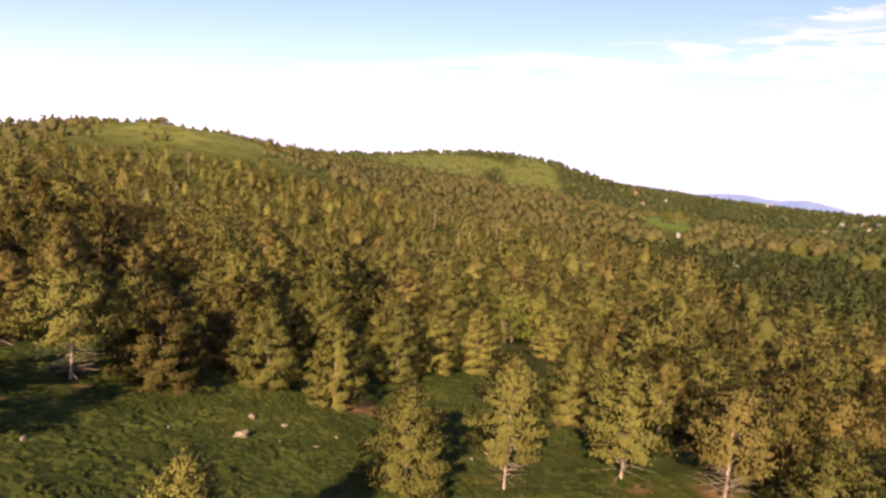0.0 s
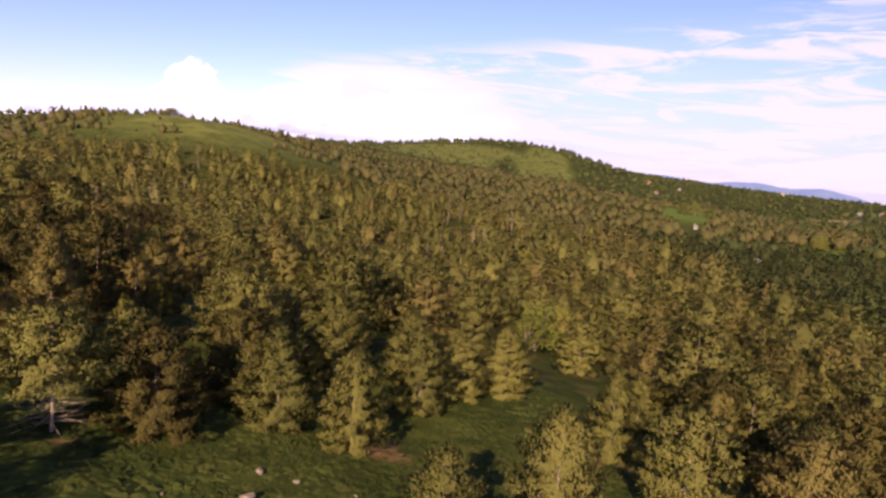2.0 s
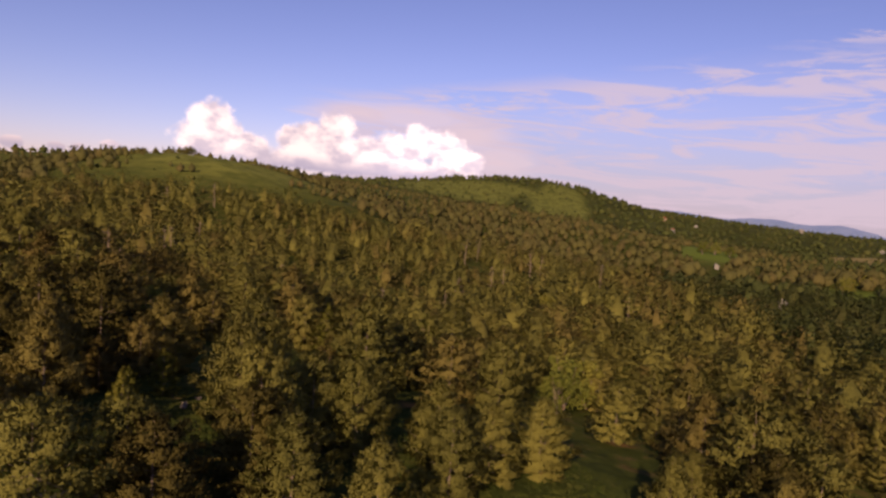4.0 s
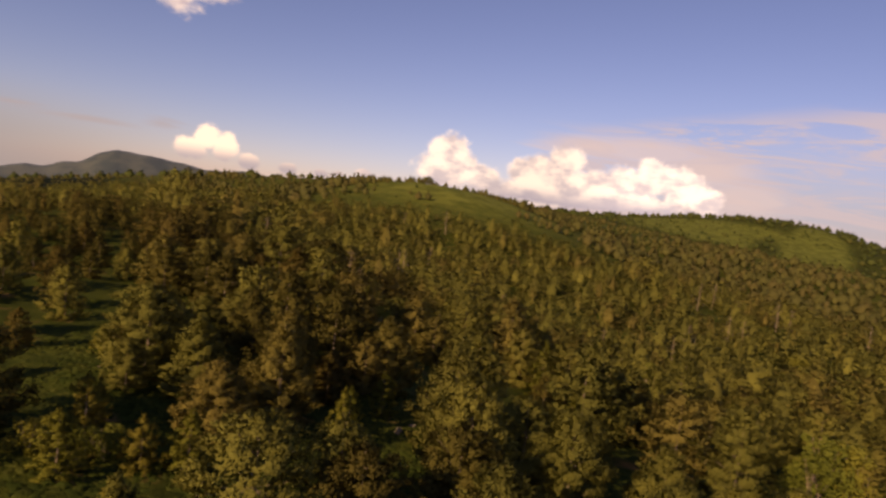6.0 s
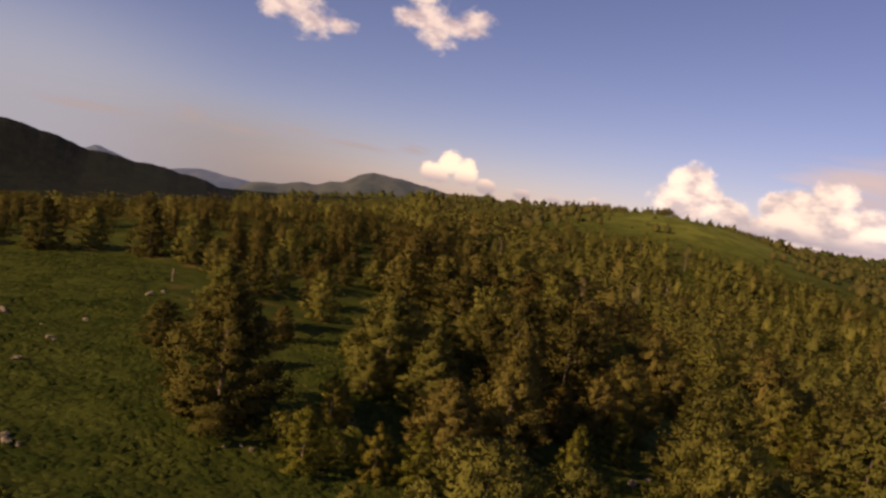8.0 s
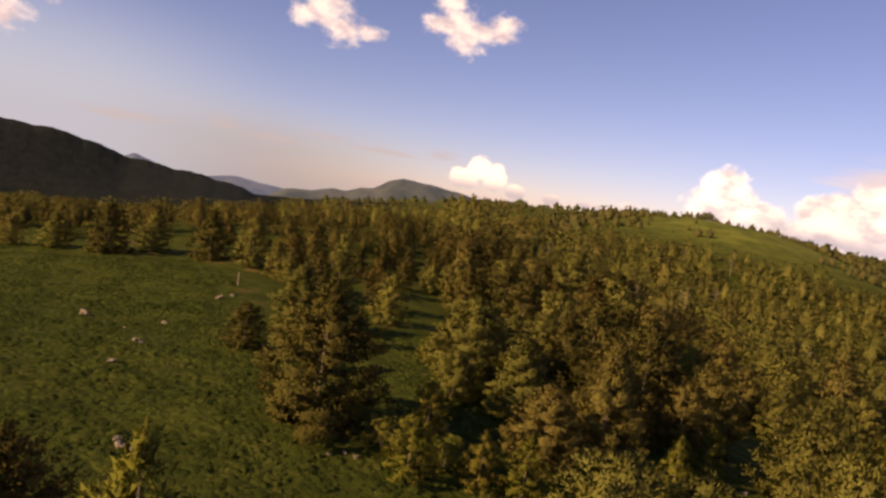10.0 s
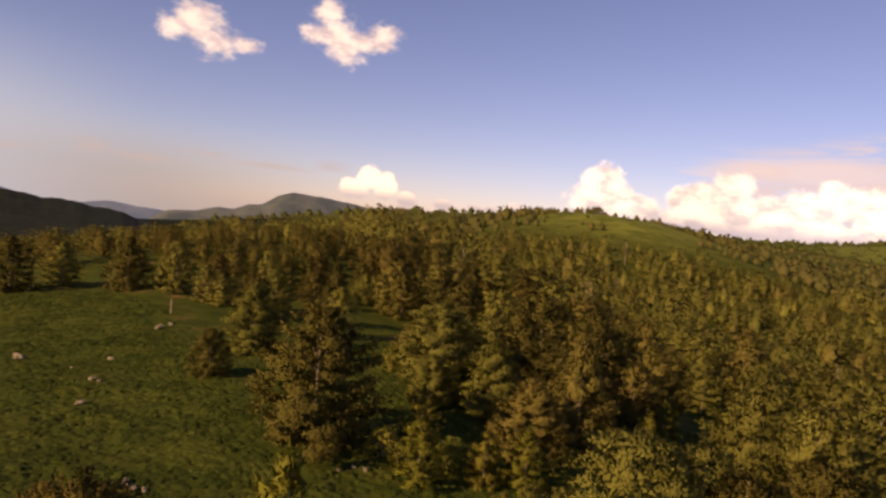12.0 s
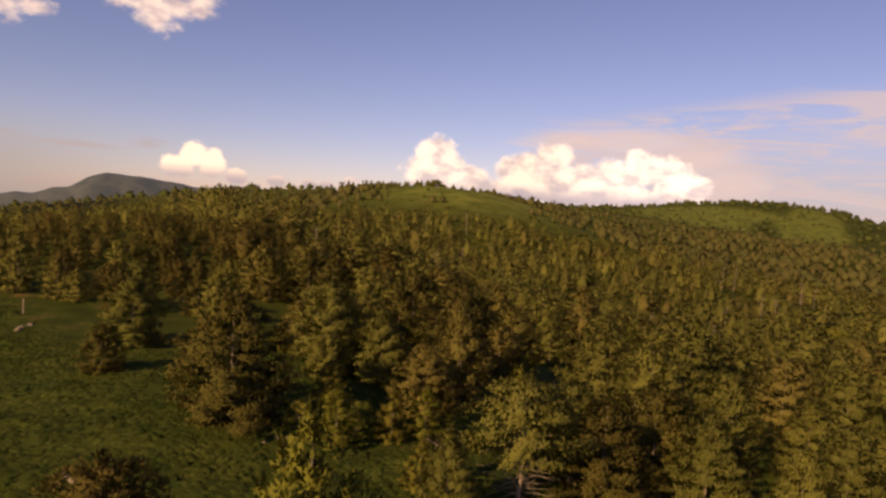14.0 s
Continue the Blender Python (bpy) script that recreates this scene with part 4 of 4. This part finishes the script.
def post(name, x, y, height, radius, lean, label, wood=POST):
    rows = [(0, 0, -0.3), (0, 0, height * 0.5), (0, 0, height - radius * 0.6), (0, 0, height)]
    v = [(r * math.cos(q * 0.628), r * math.sin(q * 0.628), p[2]) for p, r in zip(rows, (radius, radius * 0.94, radius * 0.86, radius * 0.45)) for q in range(10)]
    f = [(k * 10 + q, k * 10 + (q + 1) % 10, k * 10 + 10 + (q + 1) % 10, k * 10 + 10 + q) for k in range(3) for q in range(10)]
    me = mesh_of(name, v, f, wood)
    ob = new(name, me)
    ob.matrix_world = Matrix.LocRotScale((x, y, float(land(x, y))), Euler((radians(lean), radians(lean / 2), 0)), None)
    return tagged(ob, label, "pole")


post("utility_pole", 85.9, 38.6, 7.6, 0.16, 1, "sunlit bare wooden utility pole among pines")
post("fence_post", -61.2, 63.7, 1.6, 0.08, 4, "weathered grey wooden post at the pasture edge", GREY_WOOD)

# ---- houses across the valley ----
PLASTER = surface("plaster", lambda t, p: (blend(t, noise_(t, p, 1.5), (0.18, 0.165, 0.145, 1), (0.25, 0.23, 0.21, 1)), 0.9, None))
OCHRE = surface("ochre_plaster", lambda t, p: (blend(t, noise_(t, p, 1.5), (0.34, 0.25, 0.15, 1), (0.42, 0.31, 0.19, 1)), 0.9, None))
TILES = surface("roof_tiles", lambda t, p: (blend(t, noise_(t, p, 4.0), (0.22, 0.07, 0.035, 1), (0.36, 0.13, 0.07, 1)), 0.85, None))
SLATE = surface("pale_roof", lambda t, p: (blend(t, noise_(t, p, 4.0), (0.18, 0.165, 0.15, 1), (0.25, 0.23, 0.21, 1)), 0.8, None))
GLASS = surface("dark_window", lambda t, p: ((0.03, 0.035, 0.045, 1), 0.15, None))


def solid(name, v, f, material, parent):
    bm = bmesh.new()
    vs = [bm.verts.new(p) for p in v]
    for face in f:
        bm.faces.new([vs[k] for k in face])
    bmesh.ops.recalc_face_normals(bm, faces=bm.faces)
    me = bpy.data.meshes.new(name)
    bm.to_mesh(me)
    bm.free()
    me.materials.append(material)
    return part(name, me, parent)


def block(name, x0, y0, z0, x1, y1, z1, material, parent):
    v = [(x, y, z) for z in (z0, z1) for x, y in ((x0, y0), (x1, y0), (x1, y1), (x0, y1))]
    return solid(name, v, [(0, 1, 2, 3), (4, 5, 6, 7), (0, 1, 5, 4), (1, 2, 6, 5), (2, 3, 7, 6), (3, 0, 4, 7)], material, parent)


def house(x, y, long, deep, high, turn, wall, roof, label):
    root = new("house")
    l, d, rise = long / 2, deep / 2, deep * 0.32
    solid("wall", [(-l, -d, -2), (l, -d, -2), (l, d, -2), (-l, d, -2), (-l, -d, high), (l, -d, high), (l, d, high), (-l, d, high), (-l, 0, high + rise), (l, 0, high + rise)],
          [(0, 1, 2, 3), (0, 1, 5, 4), (2, 3, 7, 6), (1, 2, 6, 9, 5), (3, 0, 4, 8, 7), (4, 5, 9, 8), (6, 7, 8, 9)], wall, root)
    o, th = 0.5, 0.22
    drop = rise / d * o
    for s in (-1, 1):
        solid("roof", [(-l - o, s * (d + o), high - drop + 0.02), (l + o, s * (d + o), high - drop + 0.02), (l + o, 0, high + rise + 0.02), (-l - o, 0, high + rise + 0.02),
                       (-l - o, s * (d + o), high - drop + th), (l + o, s * (d + o), high - drop + th), (l + o, 0, high + rise + th), (-l - o, 0, high + rise + th)],
              [(0, 1, 2, 3), (4, 5, 6, 7), (0, 1, 5, 4), (1, 2, 6, 5), (2, 3, 7, 6), (3, 0, 4, 7)], roof, root)
    block("chimney", l * 0.4, 0.5, high + rise * 0.4, l * 0.4 + 0.6, 1.1, high + rise + 0.9, wall, root)
    for s in (-1, 1):
        for k in range(3):
            cx = (k - 1) * long * 0.3
            if s < 0 and k == 1:
                block("door", cx - 0.5, s * d - 0.06, 0, cx + 0.5, s * d + 0.03, 2.1, GLASS, root)
            else:
                block("window", cx - 0.55, s * d - 0.05, 1.0, cx + 0.55, s * d + 0.05, 2.3, GLASS, root)
    root.matrix_world = Matrix.LocRotScale((x, y, float(land(x, y)) + 0.4), Euler((0, 0, radians(turn))), None)
    return tagged(root, label, "house", "houses across the valley")


WHITE, TAN = "white plastered house with a tiled roof", "ochre plastered house with a tiled roof"
for x, y, l, d, h, turn, wall, roof, label in ((914, 1193, 18, 11, 9, 30, OCHRE, TILES, TAN), (800, 1015, 9, 8, 8, 20, PLASTER, TILES, WHITE), (695, 899, 17, 8, 4, 60, PLASTER, SLATE, "long white farm building with a pale roof"),
                                              (1039, 1236, 16, 9, 5, 40, PLASTER, SLATE, "low white farm building with a pale roof"), (1420, 1290, 34, 18, 12, 40, PLASTER, SLATE, "large white house with a pale roof"), (324, 359, 6, 4, 3, 50, PLASTER, SLATE, "low pale shed at the wood edge"),
                                              (1117, 838, 14, 9, 6, 20, PLASTER, SLATE, "small white house with a pale roof"), (1091, 777, 13, 9, 8, 10, PLASTER, TILES, WHITE), (1115, 767, 12, 8, 6, 70, PLASTER, SLATE, "small white house with a pale roof"), (873, 610, 9, 7, 6, 30, PLASTER, TILES, WHITE), (246, 227, 4, 4, 4, 30, PLASTER, SLATE, "small white hut among the trees")):
    house(x, y, l * 0.7, d * 0.7, h * 0.65, turn, wall, roof, label)

# ---- grass ----
def tussocks(t, place):
    c, rough, _ = leafy((0.028, 0.041, 0.009), (0.050, 0.065, 0.012), (0.064, 0.066, 0.016))(t, place)
    blades = noise_(t, vec_(t, "MULTIPLY", place, (1.0, 1.0, 0.4)), 7.0, 6.0, 0.75)
    c = blend(t, span(t, blades, 0.42, 0.62), blend(t, 0.4, c, (0.008, 0.012, 0.003, 1)), c)
    c = blend(t, math_(t, "MULTIPLY", span(t, noise_(t, place, 2.4, 4.0, 0.7), 0.58, 0.72), 0.5), c, (0.085, 0.075, 0.025, 1))
    broad = noise_(t, place, 0.22, 4.0, 0.6, 0.8)
    c = blend(t, span(t, broad, 0.42, 0.62, 0.0, 0.6), c, blend(t, 0.5, c, (0.100, 0.098, 0.020, 1)))
    c = blend(t, span(t, noise_(t, place, 0.6, 3.0, 0.6), 0.5, 0.36, 0.0, 0.45), c, (0.016, 0.022, 0.006, 1))
    # Shaded and lit streaks of the pasture's undulations, put into the turf colour.
    relief_shade = noise_(t, vec_(t, "MULTIPLY", place, (0.10, 0.42, 1.0)), 1.0, 4.0, 0.6, 1.2)
    c = blend(t, span(t, relief_shade, 0.50, 0.60, 0.0, 0.5), c, (0.018, 0.026, 0.006, 1))
    c = blend(t, span(t, relief_shade, 0.44, 0.34, 0.0, 0.45), c, (0.078, 0.092, 0.018, 1))
    return c, 0.95, blades, 0.10


TURF = surface("grass_blades", tussocks, 0.0, 0.02)
rng = np.random.default_rng(41)
n = 84000
tx, ty = rng.uniform(-105, 34, n), rng.uniform(8, 78, n)
thick = 0.5 + 0.5 * np.sin(1.9 * tx + 1.4 * np.sin(1.3 * ty)) * np.sin(1.6 * ty + 1.2 * np.sin(1.7 * tx)) + 0.4 * np.sin(0.5 * tx - 0.3) * np.sin(0.6 * ty)
ok = (np.maximum(meadow(tx, ty), 0.42 * (np.hypot(tx, ty) < 72)) > rng.uniform(0.05, 0.6, n)) & (rng.uniform(0, 1.1, n) < 0.55 + thick * 0.45)
for hx, hy, wide in NEEDLES:
    ok &= np.hypot(tx - hx, ty - hy) > wide * rng.uniform(0.5, 1.0, len(tx))
tx, ty, thick = tx[ok], ty[ok], thick[ok]
n, spokes = len(tx), 7
# each tussock is a ragged cap of drooping blades
an = rng.uniform(0, 6.28, (n, 1)) + np.arange(spokes) * 6.283 / spokes + rng.uniform(-0.25, 0.25, (n, spokes))
wide = rng.uniform(0.30, 0.65, (n, 1)) ** 1.5 * rng.uniform(0.3, 1.5, (n, spokes))
high = (0.04 + 0.15 * np.clip(thick, 0, 1.2)) * rng.uniform(0.5, 1.4, n)
rim = np.stack([tx[:, None] + wide * np.cos(an), ty[:, None] + wide * np.sin(an), np.zeros((n, spokes))], -1)
rim[..., 2] = land(rim[..., 0], rim[..., 1]) - 0.02
tip = np.stack([tx + rng.normal(0, 0.05, n), ty + rng.normal(0, 0.05, n), land(tx, ty) + high], -1)
v = np.concatenate([rim, tip[:, None]], 1).reshape(-1, 3)
k = np.arange(n)[:, None] * (spokes + 1)
q = np.arange(spokes)[None]
f = np.stack([k + q, k + (q + 1) % spokes, k + spokes + 0 * q], -1).reshape(-1, 3)
tone = np.repeat(rng.uniform(0, 1, n), spokes + 1)
upward = np.concatenate([np.stack([0.55 * np.cos(an), 0.55 * np.sin(an), np.ones((n, spokes))], -1), np.tile((0.0, 0.0, 1.0), (n, 1, 1))], 1).reshape(-1, 3)
upward /= np.linalg.norm(upward, axis=1)[:, None]
tagged(new("grass", mesh_of("grass", v, f, TURF, tone, upward)), "tussocky green meadow grass", "grass", kind="stuff")
